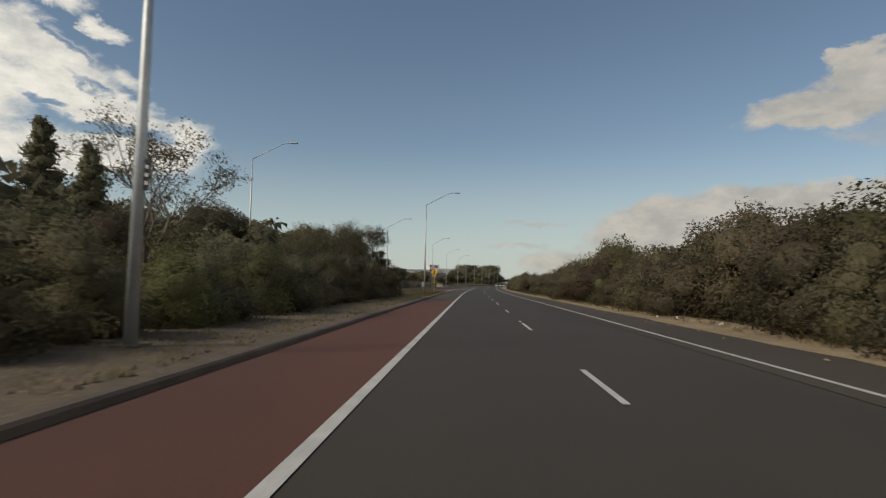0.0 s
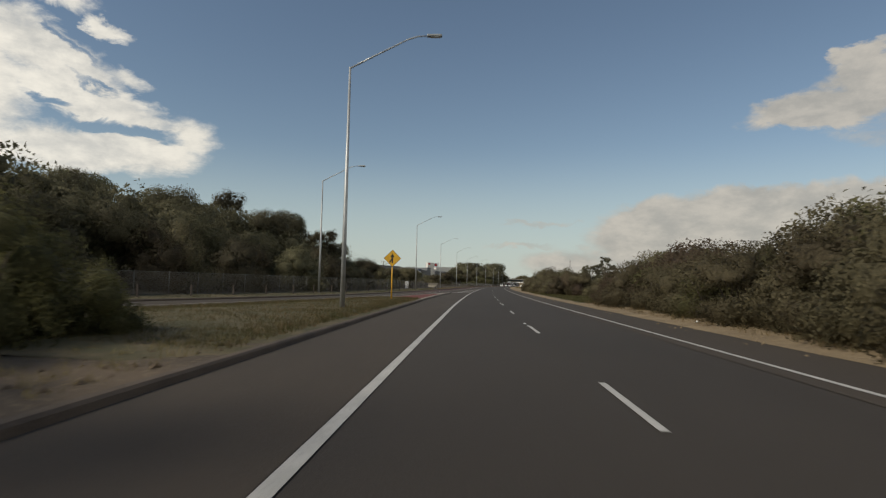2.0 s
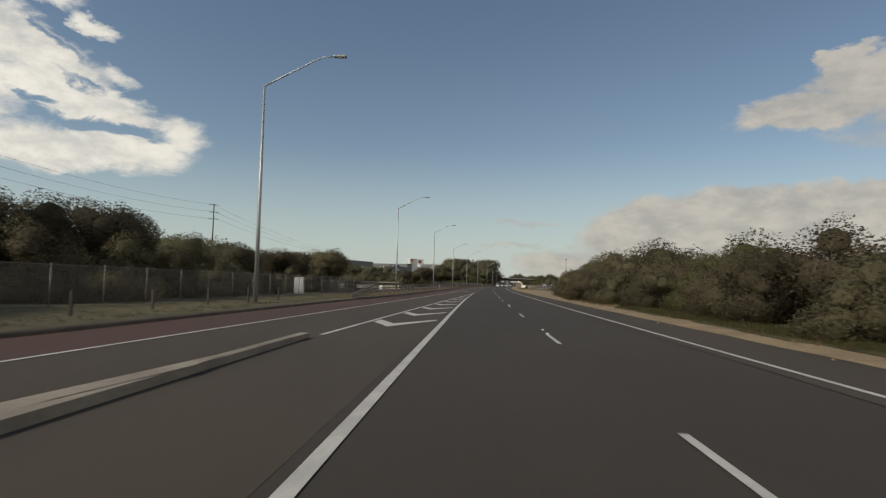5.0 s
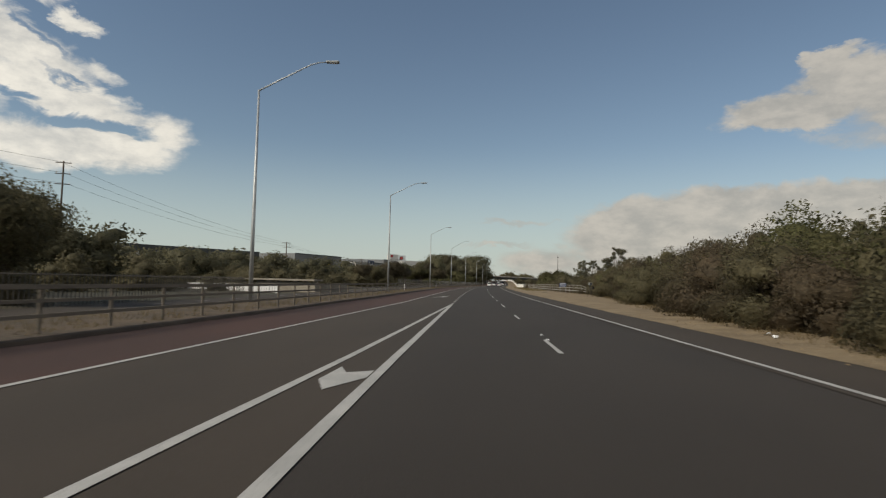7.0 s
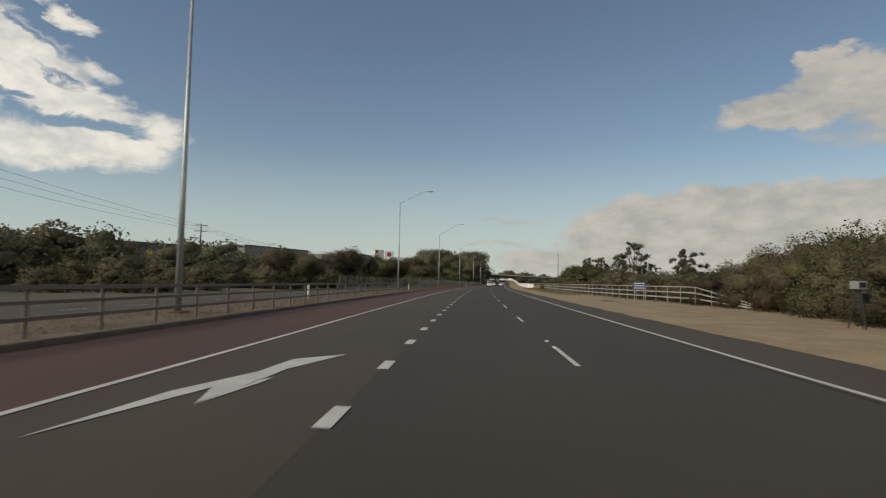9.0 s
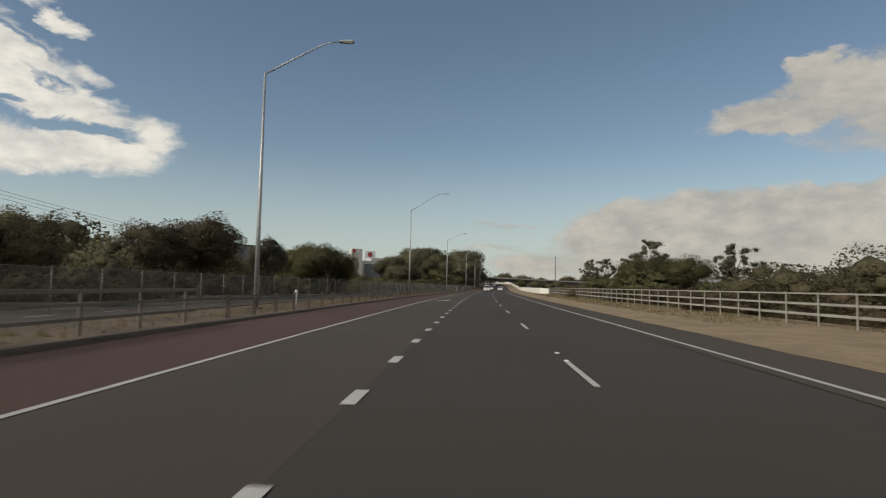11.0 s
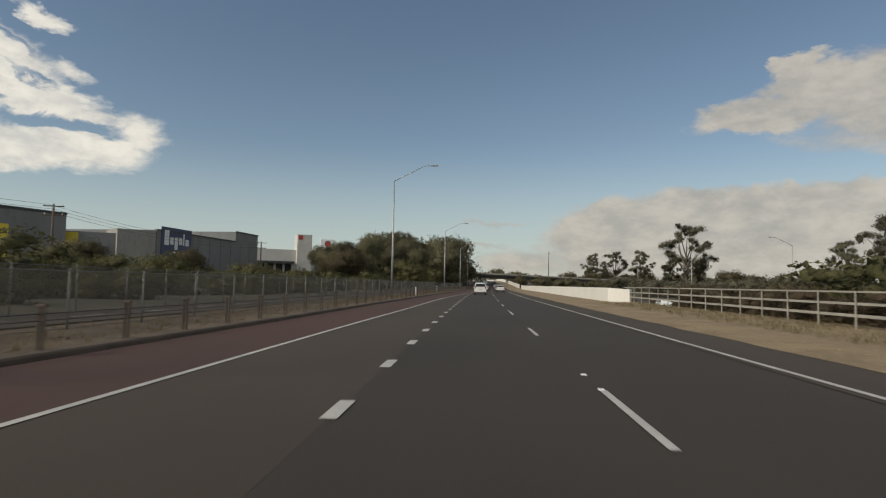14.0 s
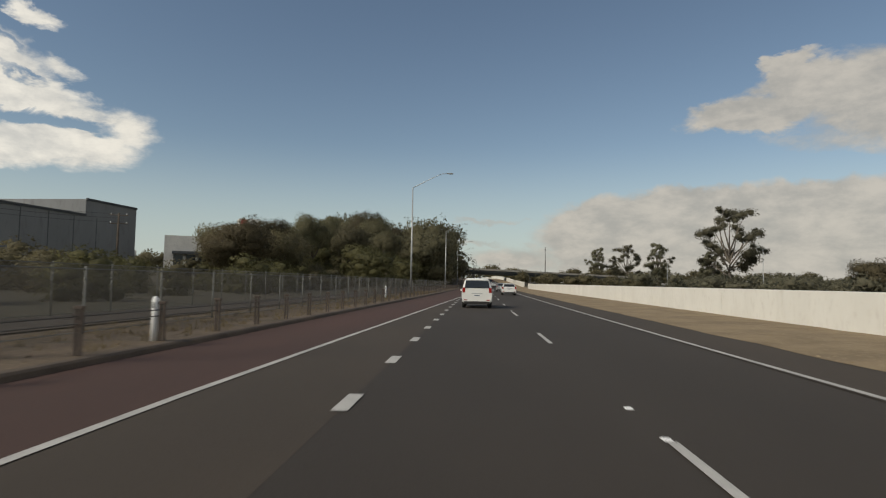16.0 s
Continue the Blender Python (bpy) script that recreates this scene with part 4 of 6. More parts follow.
# ---------------------------------------------------------------- barriers and fences
def rail_fence(s0, s1, dd, pitch, heights, size, material, post_mat, label, lift=0.12, ends=(True, True), thick=0.06):
    """Posts with rails between them, following the road; the ends slope to the ground."""
    root = tagged(new("guard_rail"), label, "guard rail", "", "")
    root.matrix_basis = Matrix.Translation(R(s0, dd(s0), 0))
    inv = root.matrix_basis.inverted()
    n = int((s1 - s0) / pitch)
    top = heights[0]
    post_me = raw("post", *join([tube([(0, 0, -0.2), (0, 0, top + 0.04)], [thick, thick * 0.92], 6)]), post_mat)
    for k in range(n + 1):
        s = s0 + pitch * k
        ease = 1.0
        if ends[0] and k < 3:
            ease = (0.35, 0.6, 0.85)[k]
        ob = obj("post", post_me, root)
        ob.matrix_basis = inv @ at(s, dd(s) - 0.08, lift) @ Matrix.Diagonal((1, 1, ease, 1))
    for i, h in enumerate(heights):
        w, t = size[i]
        verts, faces = [], []
        m = int((s1 - s0) / 1.2)
        for k in range(m + 1):
            s = s0 + (s1 - s0) * k / m
            ease = float(np.interp(s - s0, [0, 7.5], [0.28, 1.0])) if ends[0] else 1.0
            for a, b in ((-t / 2, -w / 2), (t / 2, -w / 2), (t / 2, w / 2), (-t / 2, w / 2)):
                verts.append(inv @ R(s, dd(s) + a, lift + h * ease + b))
        for k in range(m):
            for q in range(4):
                a, b = k * 4 + q, k * 4 + (q + 1) % 4
                faces.append((a, b, b + 4, a + 4))
        faces += [(3, 2, 1, 0), (m * 4, m * 4 + 1, m * 4 + 2, m * 4 + 3)]
        obj("rail", raw("rail", verts, faces, material), root)
    return root


rail_fence(170, 293, lambda s: ramp_left(s) - 0.4, 2.45, (1.08, 0.76, 0.42), ((0.10, 0.09), (0.08, 0.06), (0.09, 0.06)), RAIL, RAIL, "grey weathered three-rail barrier on posts behind the kerb", thick=0.05)
rail_right = lambda s: float(np.interp(s, [262, 275, 290, 305, 400], [18.6, 16.9, 15.3, 14.7, 14.5]))
rail_fence(264, 408.5, rail_right, 2.42, (1.46, 1.0, 0.54), ((0.07, 0.07), (0.10, 0.05), (0.115, 0.05)), RAIL_WHITE, RAIL_WHITE, "pale three-rail roadside barrier along the sandy verge", 0.05, thick=0.036)

# wire-rope barrier: twin posts with dark caps
wire = tagged(new("wire_rope_barrier"), "low wire-rope barrier on rusty twin posts", "barrier")
wire.matrix_basis = Matrix.Translation(R(295, ramp_left(295) - 0.32, 0))
_inv = wire.matrix_basis.inverted()
twin = bmesh.new()
for dx in (-0.045, 0.045):
    box((0.045, 0.05, 0.92), (dx, 0, 0.36), 0.006, None, twin)
box((0.17, 0.08, 0.06), (0, 0, 0.83), 0.01, None, twin)
twin_me = bpy.data.meshes.new("post")
twin.to_mesh(twin_me)
twin.free()
twin_me.materials.append(RUST)
for k in range(100):
    s = 295.3 + 2.5 * k
    ob = obj("post", twin_me, wire)
    ob.matrix_basis = _inv @ at(s, ramp_left(s) - 0.32, 0.13)
for h in (0.55, 0.68):
    pts = [_inv @ R(295 + 3 * k, ramp_left(295 + 3 * k) - 0.32, 0.13 + h) for k in range(84)]
    obj("cable", raw("cable", *tube(pts, [0.012] * len(pts), 5), DARK_STEEL), wire)


def chain_fence(s0, s1, dd, pitch, high, label, lift):
    root = tagged(new("chain_link_fence"), label, "fence")
    root.matrix_basis = Matrix.Translation(R(s0, dd(s0), 0))
    inv = root.matrix_basis.inverted()
    post_me = raw("post", *tube([(0, 0, -0.3), (0, 0, high + 0.06)], [0.026, 0.024], 8), FENCE_STEEL, True)
    n = int((s1 - s0) / pitch)
    verts, faces, uv, run = [], [], [], 0.0
    for k in range(n + 1):
        s = s0 + pitch * k
        z = lift(s)
        ob = obj("post", post_me, root)
        ob.matrix_basis = inv @ at(s, dd(s), z)
        p = R(s, dd(s), z)
        verts += [inv @ p, inv @ (p + Vector((0, 0, high)))]
        if k:
            run += (R(s, dd(s)) - R(s - pitch, dd(s - pitch))).length
            faces.append((2 * k - 2, 2 * k, 2 * k + 1, 2 * k - 1))
        uv.append(run)
    me = raw("mesh", verts, faces, CHAIN)
    layer = me.uv_layers.new(name="run")
    for lp in me.loops:
        layer.data[lp.index].uv = (uv[lp.vertex_index // 2], high * (lp.vertex_index % 2))
    obj("mesh", me, root)
    for h in (high, 0.08):
        pts = [inv @ R(s0 + pitch * k, dd(s0 + pitch * k), lift(s0 + pitch * k) + h) for k in range(n + 1)]
        obj("wire", raw("wire", *tube(pts, [0.012] * len(pts), 4), FENCE_STEEL), root)


chain_fence(64, 190, lambda s: ramp_left(s) - 5.6, 3.0, 1.75, "grey chain-link fence in front of dark trees", lambda s: 0.12)
chain_fence(293, 540, lambda s: ramp_left(s) - 7.8, 3.0, 1.8, "grey chain-link fence beyond the shared path", lambda s: 0.12)
chain_fence(330, 540, lambda s: ramp_left(s) - 2.75, 3.1, 1.55, "thin wire fence on slim steel posts", lambda s: 0.12)

# bollards along the ramp
post = tagged(new("bollard"), "short weathered timber bollard in the grass", "bollard", "bollards along the ramp")
part("shaft", box((0.09, 0.09, 0.85), (0, 0, 0.36), 0.012), RUST, post)
part("cap", box((0.095, 0.095, 0.03), (0, 0, 0.795), 0.01), DARK_STEEL, post)
for k in range(20):
    s = 76 + 4.4 * k
    m = at(s, ramp_left(s) - 2.4, 0.16)
    if k:
        copy_thing(post, m)
    else:
        post.matrix_basis = m

guide = tagged(new("guide_post"), "white plastic guide post on the verge", "guide post", "white guide posts")
obj("shaft", raw("shaft", *tube([(0, 0, -0.1), (0, 0, 0.9), (0, 0, 0.96)], [0.075, 0.07, 0.03], 10), SIGN_WHITE, True), guide)
part("reflector", box((0.06, 0.02, 0.12), (0, -0.07, 0.78), 0.004), STEEL, guide, "small grey reflector")
guide.matrix_basis = at(412.8, -6.95, 0.13)
for s, d in ((305.4, -9.9), (52.4, -7.4), (54.6, -7.1), (262, -11.0), (448, -7.6)):
    copy_thing(guide, at(s, d, 0.15))

# utility cabinet beside the ramp fence
cab = tagged(new("utility_cabinet"), "pale grey utility cabinet standing in the verge", "cabinet")
part("body", box((0.9, 0.5, 1.6), (0, 0, 0.8), 0.03), WALL_PALE, cab)
part("door", box((0.78, 0.03, 1.35), (0, -0.25, 0.82), 0.01), SIGN_WHITE, cab, "flat pale door")
cab.matrix_basis = at(177.3, -17.2, 0.15, 10)

# ---------------------------------------------------------------- warning sign, box on a tripod, small sign
sign = tagged(new("merge_sign"), "yellow diamond merge warning sign on a yellow post", "road sign")
obj("post", raw("post", *tube([(0, 0.05, -0.2), (0, 0.05, 3.5)], [0.05, 0.05], 10), YELLOW, True), sign)
face = part("panel", box((0.9, 0.012, 0.9), (0, 0, 3.1), 0.0, Matrix.Rotation(radians(45), 4, "Y")), BLACK, sign)
part("sheeting", box((0.86, 0.006, 0.86), (0, -0.008, 3.1), 0.0, Matrix.Rotation(radians(45), 4, "Y")), YELLOW, face, "bright yellow reflective face")


def upright(name, pts, z, y, material, parent):
    return obj(name, raw(name, [(a, y, z + b) for a, b in pts], [tuple(range(len(pts)))], material), parent)


upright("arrow", [(-0.05, -0.36), (0.05, -0.36), (0.05, 0.08), (-0.05, 0.08)], 3.1, -0.014, BLACK, face)
upright("arrow_head", [(-0.15, 0.08), (0.15, 0.08), (0.0, 0.36)], 3.1, -0.015, BLACK, face)
upright("side_stroke", [(-0.24, -0.30), (-0.15, -0.33), (-0.02, -0.10), (-0.03, 0.02), (-0.12, -0.10)], 3.1, -0.016, BLACK, face)
sign.matrix_basis = at(91.0, -6.05, 0.15, 4)

trip = tagged(new("roadside_camera_box"), "pale metal box on a black tripod on the sandy verge", "camera box")
part("housing", box((0.36, 0.42, 0.30), (0, 0, 1.62), 0.02), STEEL, trip)
part("window", box((0.24, 0.02, 0.18), (0, -0.215, 1.63), 0.005), WINDOW, trip, "dark glass window")
for a in (0.5, 2.6, 4.7):
    obj("leg", raw("leg", *tube([(0.05 * math.cos(a), 0.05 * math.sin(a), 1.45), (0.34 * math.cos(a), 0.34 * math.sin(a), 0.0)], [0.028, 0.022], 6), BLACK), trip)
part("battery_box", box((0.22, 0.2, 0.34), (0.42, 0.2, 1.15), 0.02), BLACK, trip)
obj("strut", raw("strut", *tube([(0.42, 0.2, 0.0), (0.42, 0.2, 1.0)], [0.02, 0.02], 6), BLACK), trip)
trip.matrix_basis = at(246.8, 14.2, 0.1, 8)

board = tagged(new("information_sign"), "small blue information sign on two posts", "road sign")
part("panel", box((1.3, 0.03, 0.75), (0, 0, 1.5), 0.01), BLUE, board)
for q in (0.25, 0.02, -0.2):
    part("writing_bar", box((1.0, 0.01, 0.07), (0, -0.02, 1.5 + q)), SIGN_WHITE, board)
for x in (-0.45, 0.45):
    obj("post", raw("post", *tube([(x, 0.04, -0.3), (x, 0.04, 1.85)], [0.03, 0.03], 6), STEEL), board)
board.matrix_basis = at(281, 15.6, 0.0, 0)

# ---------------------------------------------------------------- white barrier wall with its slanted end


def barrier_wall(name, s0, s1, dd, high, label, slant=0.0):
    root = tagged(new(name), label, "wall", "", "structure")
    n = max(1, int((s1 - s0) / 6.0))
    for k in range(n):
        a, b = s0 + 6.0 * k, s0 + 6.0 * (k + 1) - 0.025
        vs = []
        for s in (a, b):
            for off, z in ((0.0, -0.4), (0.0, high), (0.06, high + 0.02), (0.30, high + 0.02), (0.34, high), (0.34, -1.6)):
                vs.append(R(s, dd(s) + off, z))
        fs = [(i, i + 1, i + 7, i + 6) for i in range(5)] + [(5, 4, 3, 2, 1, 0), (6, 7, 8, 9, 10, 11)]
        obj("panel", raw("panel", vs, fs, WHITE_WALL), root)
    if slant:
        vs = []
        for s, d, h in ((s0 - 0.03, dd(s0), high), (s0 - slant, dd(s0) + slant * 1.15, high - 0.1)):
            vs += [R(s, d, -0.4), R(s, d, h), R(s + 0.25, d + 0.25, h), R(s + 0.25, d + 0.25, -1.2)]
        obj("end_panel", raw("end_panel", vs, [(0, 1, 5, 4), (1, 2, 6, 5), (2, 3, 7, 6), (0, 3, 2, 1), (4, 5, 6, 7)], WHITE_WALL), root)


barrier_wall("wall_1", 407.5, 560, lambda s: float(np.interp(s, [407, 430, 480, 560], [12.7, 12.7, 12.9, 12.6])), 1.42, "white painted concrete barrier wall with a slanted end", 1.5)
barrier_wall("wall_2", 575, 900, lambda s: 12.6, 1.6, "long white concrete wall on the far bend")

# small tag plate on the first lamp pole
tag = part("pole_tag", box((0.10, 0.02, 0.62), (0.16, -0.02, 3.35), 0.004), BLACK, lamp, "small dark tag plate")
for q in (0.16, 0.0, -0.16):
    part("tag_bar", box((0.05, 0.006, 0.07), (0.16, -0.034, 3.35 + q)), SIGN_WHITE, tag)

# ---------------------------------------------------------------- trees
def put_xy(proto, x, y, z=0.0, turn=0.0, scale=1.0):
    """Stands a plant at a place of the plan."""
    m = Matrix.Translation((x, y, z)) @ Matrix.Rotation(radians(turn), 4, "Z") @ (Matrix.Diagonal((*scale, 1)) if isinstance(scale, tuple) else Matrix.Scale(scale, 4))
    if proto.name in placed:
        return copy_thing(proto, m @ Matrix.Diagonal((*(1 / k for k in proto.scale), 1)))
    placed.add(proto.name)
    proto.matrix_basis = m
    return proto


placed = set()
# trees over the left-hand scrub
airy = open_tree(41, 8.0, LEAF, "open-crowned tree with bare branches showing", 8000, 0.06, BARK, 5, 0.55, 0.25, 0.4)
airy_b = open_tree(42, 7.0, LEAF, "small open-crowned roadside tree", 9000, 0.062, BARK, 5, 0.62, 0.2, 0.3)
put_xy(airy, -12.6, 20.8, 0.2, 0, 0.92)
put_xy(airy_b, -9.3, 50.0, 0.1, 40, 0.95)
put_xy(airy_b, -11.0, 38.0, 0.1, 130, 0.78)
put_xy(airy_b, -11.5, 42.0, 0.1, 200, 0.82)
put_xy(airy_b, -10.6, 46.0, 0.1, 290, 0.92)
put_xy(conifer(51, 9.8, "dark upright pine tree behind the scrub"), -24.0, 30.0, 0.3)
put_xy(conifer(52, 9.0, "dark pine tree with ragged boughs"), -23.2, 33.0, 0.3, 50)
put_xy(conifer(53, 8.0, "dark pine tree with ragged boughs"), -27.5, 28.5, 0.3, 50)
dome = round_tree(61, 9.0, 9.0, LEAF_DARK, "dark round-crowned tree on the wooded bank", 14000, 0.105)
put_xy(dome, -26.0, 56.0, 0.8)
# taller trees on the wooded bank
umbrella = round_tree(64, 12.0, 10.0, LEAF_DARK, "tall dark tree with a broad domed crown", 19000, 0.10, 0.40)
for s, d, h, w, t in ((123.4, -28.2, 11.1, 0.85, 20), (128.5, -31.0, 10.4, 0.8, 140), (131.2, -27.8, 11.9, 0.75, 75), (112, -35.5, 12.0, 1.1, 260), (109, -43.5, 13.4, 1.1, 80), (118.5, -40, 11.4, 0.9, 200), (99, -38, 11.4, 1.0, 310), (88, -38, 10.6, 1.0, 30), (76, -38, 10.2, 1.0, 130)):
    p, z = R(s, d), ground_z(s, d) - 0.1
    k = (h - z) / 12.0
    put_xy(umbrella, p.x, p.y, z, t, (k * w, k * w, k))
for s, d, h, t in ((94, -29, 7.8, 30), (104, -29, 8.0, 90), (112, -27, 7.4, 150), (121, -28, 8.0, 210), (84, -30, 7.8, 330), (141, -27, 7.2, 40), (147, -24.5, 5.8, 170)):
    p, z = R(s, d), ground_z(s, d) - 0.1
    put_xy(dome, p.x, p.y, z, t, (h - z) / 9.0)
tuft = open_tree(43, 12.0, LEAF_DARK, "slender tree with a flat tufted crown", 9000, 0.10, BARK, 4, 0.9, 0.55, 0.2, 0.32, 0.6)
for s, d, h, w, t in ((124.5, -34.3, 13.2, 0.62, 0), (132.2, -23.6, 9.0, 0.8, 100), (133.2, -22.4, 7.4, 0.55, 220), (138.5, -23.0, 7.2, 0.9, 40), (119, -31.5, 9.8, 0.7, 160)):
    p, z = R(s, d), ground_z(s, d) - 0.1
    k = (h - z) / 12.0
    put_xy(tuft, p.x, p.y, z, t, (k * w, k * w, k))
for s, d, h, t in ((156.5, -21.8, 6.2, 0), (152, -23.5, 6.0, 120), (165, -22, 5.0, 250), (171, -20.5, 4.6, 70)):
    p = R(s, d)
    put_xy(dome, p.x, p.y, 0.0, t, h / 9.0)
# rounded trees beside the underpass and the path
ball = round_tree(62, 6.0, 6.0, LEAF, "round olive-green tree with a dense crown", 10500, 0.085)
for s, d, h, t in ((196, -19.5, 5.6, 0), (199.5, -21.5, 5.8, 70), (186, -22, 5.0, 140), (181, -26, 5.2, 20), (176, -29, 5.6, 220), (204, -27, 5.4, 200)):
    p = R(s, d)
    put_xy(ball, p.x, p.y, 0.15, t, h / 6.0)
spread = round_tree(63, 7.2, 8.4, LEAF_GREEN, "broad green tree with a domed crown", 14000, 0.092, 0.2)
for s, d, h, t in ((341.2, -18.0, 6.3, 0), (344.5, -20.6, 5.6, 120), (354.5, -20.2, 5.9, 60), (357.6, -26.0, 7.6, 200), (352.0, -24.5, 6.8, 300), (361.5, -22.5, 4.8, 20)):
    p = R(s, d)
    put_xy(spread, p.x, p.y, 0.1, t, h / 7.2)
for s, d, h, t in ((319.5, -22.5, 7.2, 10), (313.5, -23, 6.0, 80), (300, -22.5, 5.0, 140), (293, -24, 5.2, 250), (306, -26, 5.6, 300)):
    p = R(s, d)
    put_xy(ball, p.x, p.y, 0.1, t, h / 6.0)
for s, d, h, t in ((343.5, 18.9, 5.9, 30), (347.5, 22.0, 6.4, 200), (338.5, 22.5, 5.8, 100), (350.5, 19.5, 4.6, 60)):
    p = R(s, d)
    put_xy(spread, p.x, p.y, -0.2, t, h / 7.2)
for s, d, h in ((342.5, 16.0, 2.0), (344.3, 15.6, 1.8), (340.8, 16.6, 2.2), (365.5, 14.3, 1.5), (367.8, 14.6, 1.7), (318, 16.2, 1.5)):
    put(SCRUB[3] if h < 1.6 else SCRUB[0], s, d, -0.15, s * 77, (h / 3.4, h / 3.4, h / 4.0))
gum_small = round_tree(66, 6.6, 4.6, LEAF_GUM, "upright leafy young gum tree by the fence", 8000, 0.09, 0.2)
for s, d, h, t in ((329.8, -20.8, 6.8, 0), (332.5, -22.4, 5.6, 90)):
    p = R(s, d)
    put_xy(gum_small, p.x, p.y, 0.1, t, h / 6.6)

for x, y, h, w, t in ((-1.0, 552, 20.4, 0.75, 0), (-7.0, 507.5, 13.9, 0.8, 120), (-13, 503, 12.4, 0.9, 240), (-19, 506, 11.6, 0.95, 60), (3, 536, 16.6, 0.75, 180), (-9, 538, 17.0, 0.8, 300), (7, 566, 17.5, 0.7, 90), (-18, 530, 14.6, 0.9, 210), (9.5, 548, 13.6, 0.7, 330), (0, 515, 12.6, 0.9, 30), (6.5, 524, 12.4, 0.8, 150)):
    k = h / 12.0
    put_xy(umbrella, x, y, 0.0, t, (k * w, k * w, k))

# gum trees far to the right
def gum_tree(seed, height, label, wide=0.29, count=11000):
    """A tall gum: bare pale limbs fanning out from a short bole, each ending in rounded tufts of leaves."""
    rng = np.random.default_rng(seed)
    pieces = [tube([(0, 0, -0.5), (0.1, 0, height * 0.12), (0.0, 0.2, height * 0.26)], [height * 0.022, height * 0.018, height * 0.015], 8, False)]
    centres, radii = [], []
    for k in range(18):
        q = k / 17
        a = k * 2.4 + rng.random() * 0.6
        z = height * (0.36 + 0.57 * q)
        r = height * wide * (0.45 + 0.55 * math.sin(3.14 * min(1.0, 0.25 + 0.75 * q))) * (0.45 + 0.6 * rng.random())
        tip = np.array([r * math.cos(a), r * math.sin(a), z])
        fork = np.array([0.0, 0.2, height * (0.2 + 0.16 * rng.random() + 0.2 * q)])
        bend = fork * 0.5 + tip * 0.5 + rng.normal(size=3) * height * 0.02 - (0, 0, height * 0.02)
        pieces.append(tube([fork, bend, tip], [height * 0.009, height * 0.006, height * 0.002], 6, False))
        w = height * (0.040 + 0.030 * rng.random()) * (1.2 if q < 0.4 else 1.0)
        for _ in range(4):
            centres.append(tip + rng.normal(size=3) * w * (0.75, 0.75, 0.45))
            radii.append((w * 0.95, w * 0.95, w * 0.75))
    me = crown_mesh("crown", seed, centres, radii, count, height * 0.0095, LEAF_GUM, 0.5, 0.55)
    return plant("gum_tree", join(pieces), me, PALE_BARK, label, "tree", "gum trees")


gum = gum_tree(45, 24.0, "tall spreading gum tree with bare pale limbs")
gum_b = gum_tree(46, 24.0, "tall narrow gum tree with clumped foliage", 0.2)
for x, y, h, t in ((122.8, 600, 31.2, 0), (152, 850, 32, 110), (142, 758, 28, 200), (148, 724, 27.0, 310), (98, 456, 17.2, 60), (111, 487, 14.5, 150), (118, 605, 15, 30), (170, 700, 19, 80), (71.6, 272.8, 13.9, 40), (82.6, 252, 11.8, 70)):
    put_xy(gum if t % 20 == 0 else gum_b, x, y, -2.0, t, (h + 2) / 24.0)

for s, d, h, t in ((465, -27.5, 9.0, 0), (472, -33, 9.0, 100), (469, -30, 8.2, 220), (477, -27, 8.4, 300), (485, -30, 9.4, 40)):
    p = R(s, d)
    put_xy(ball, p.x, p.y, 0.0, t, h / 6.0)
for s, d, h, t in ((446.5, -51.5, 7.4, 0), (449, -56, 6.0, 130), (429, -58, 7.6, 60)):
    p = R(s, d)
    put_xy(ball, p.x, p.y, 0.0, t, h / 6.0)
put_xy(ball, 80.0, 482.0, -1.6, 40, 1.35)
put_xy(ball, 88.0, 487.0, -1.6, 160, 1.2)
# distant scrub and woods
scatter(203, 300, -33, -24, 34, 2.6, 3.8, SIDE_BUSH, LEAF, 2)
scatter(222, 335, -58, -34, 74, 5.2, 8.0, SIDE_BUSH, LEAF_DARK, 3)
scatter(290, 330, -33, -21.5, 22, 2.6, 4.4, SIDE_BUSH, LEAF, 4)
scatter(330, 420, -30, -20.2, 50, 1.8, 3.2, SIDE_BUSH, LEAF_GREEN, 46)
scatter(300, 345, -40, -24, 26, 4.2, 5.8, SIDE_BUSH, LEAF_DARK, 34)
scatter(345, 430, -60, -30, 40, 3.6, 5.4, SIDE_BUSH, LEAF_GREEN, 5)
scatter(395, 500, -36, -19, 48, 2.4, 4.2, SIDE_BUSH, LEAF_GREEN, 6)
scatter(430, 540, -50, -20, 44, 3.0, 5.4, SIDE_BUSH, LEAF, 7)
scatter(490, 545, -40, -12, 26, 5.0, 8.5, MID_TREE, LEAF_GREEN, 8)
scatter(530, 575, -46, -11, 24, 8.5, 13.0, MID_TREE, LEAF_DARK, 9)
scatter(556, 620, -50, -12, 30, 13.0, 21.0, MID_TREE, LEAF_DARK, 10, wide=0.85)
scatter(600, 700, -40, -12, 20, 8.0, 13.0, FAR_TREE, LEAF_DARK, 11)
scatter(640, 900, -240, -90, 34, 8.0, 13.0, FAR_TREE, LEAF, 12)
scatter(300, 560, -240, -90, 44, 5.0, 8.0, FAR_TREE, LEAF, 13)
scatter(285, 400, 16.2, 19.5, 48, 1.5, 2.5, MID_BUSH, LEAF_BROWN, 14)
scatter(285, 400, 19, 27, 40, 2.0, 3.0, MID_BUSH, LEAF, 44)
scatter(298, 326, 19, 27, 18, 3.6, 4.5, MID_BUSH, LEAF, 45)
scatter(285, 420, 24, 52, 56, 2.8, 4.6, SIDE_BUSH, LEAF, 15, -0.4)
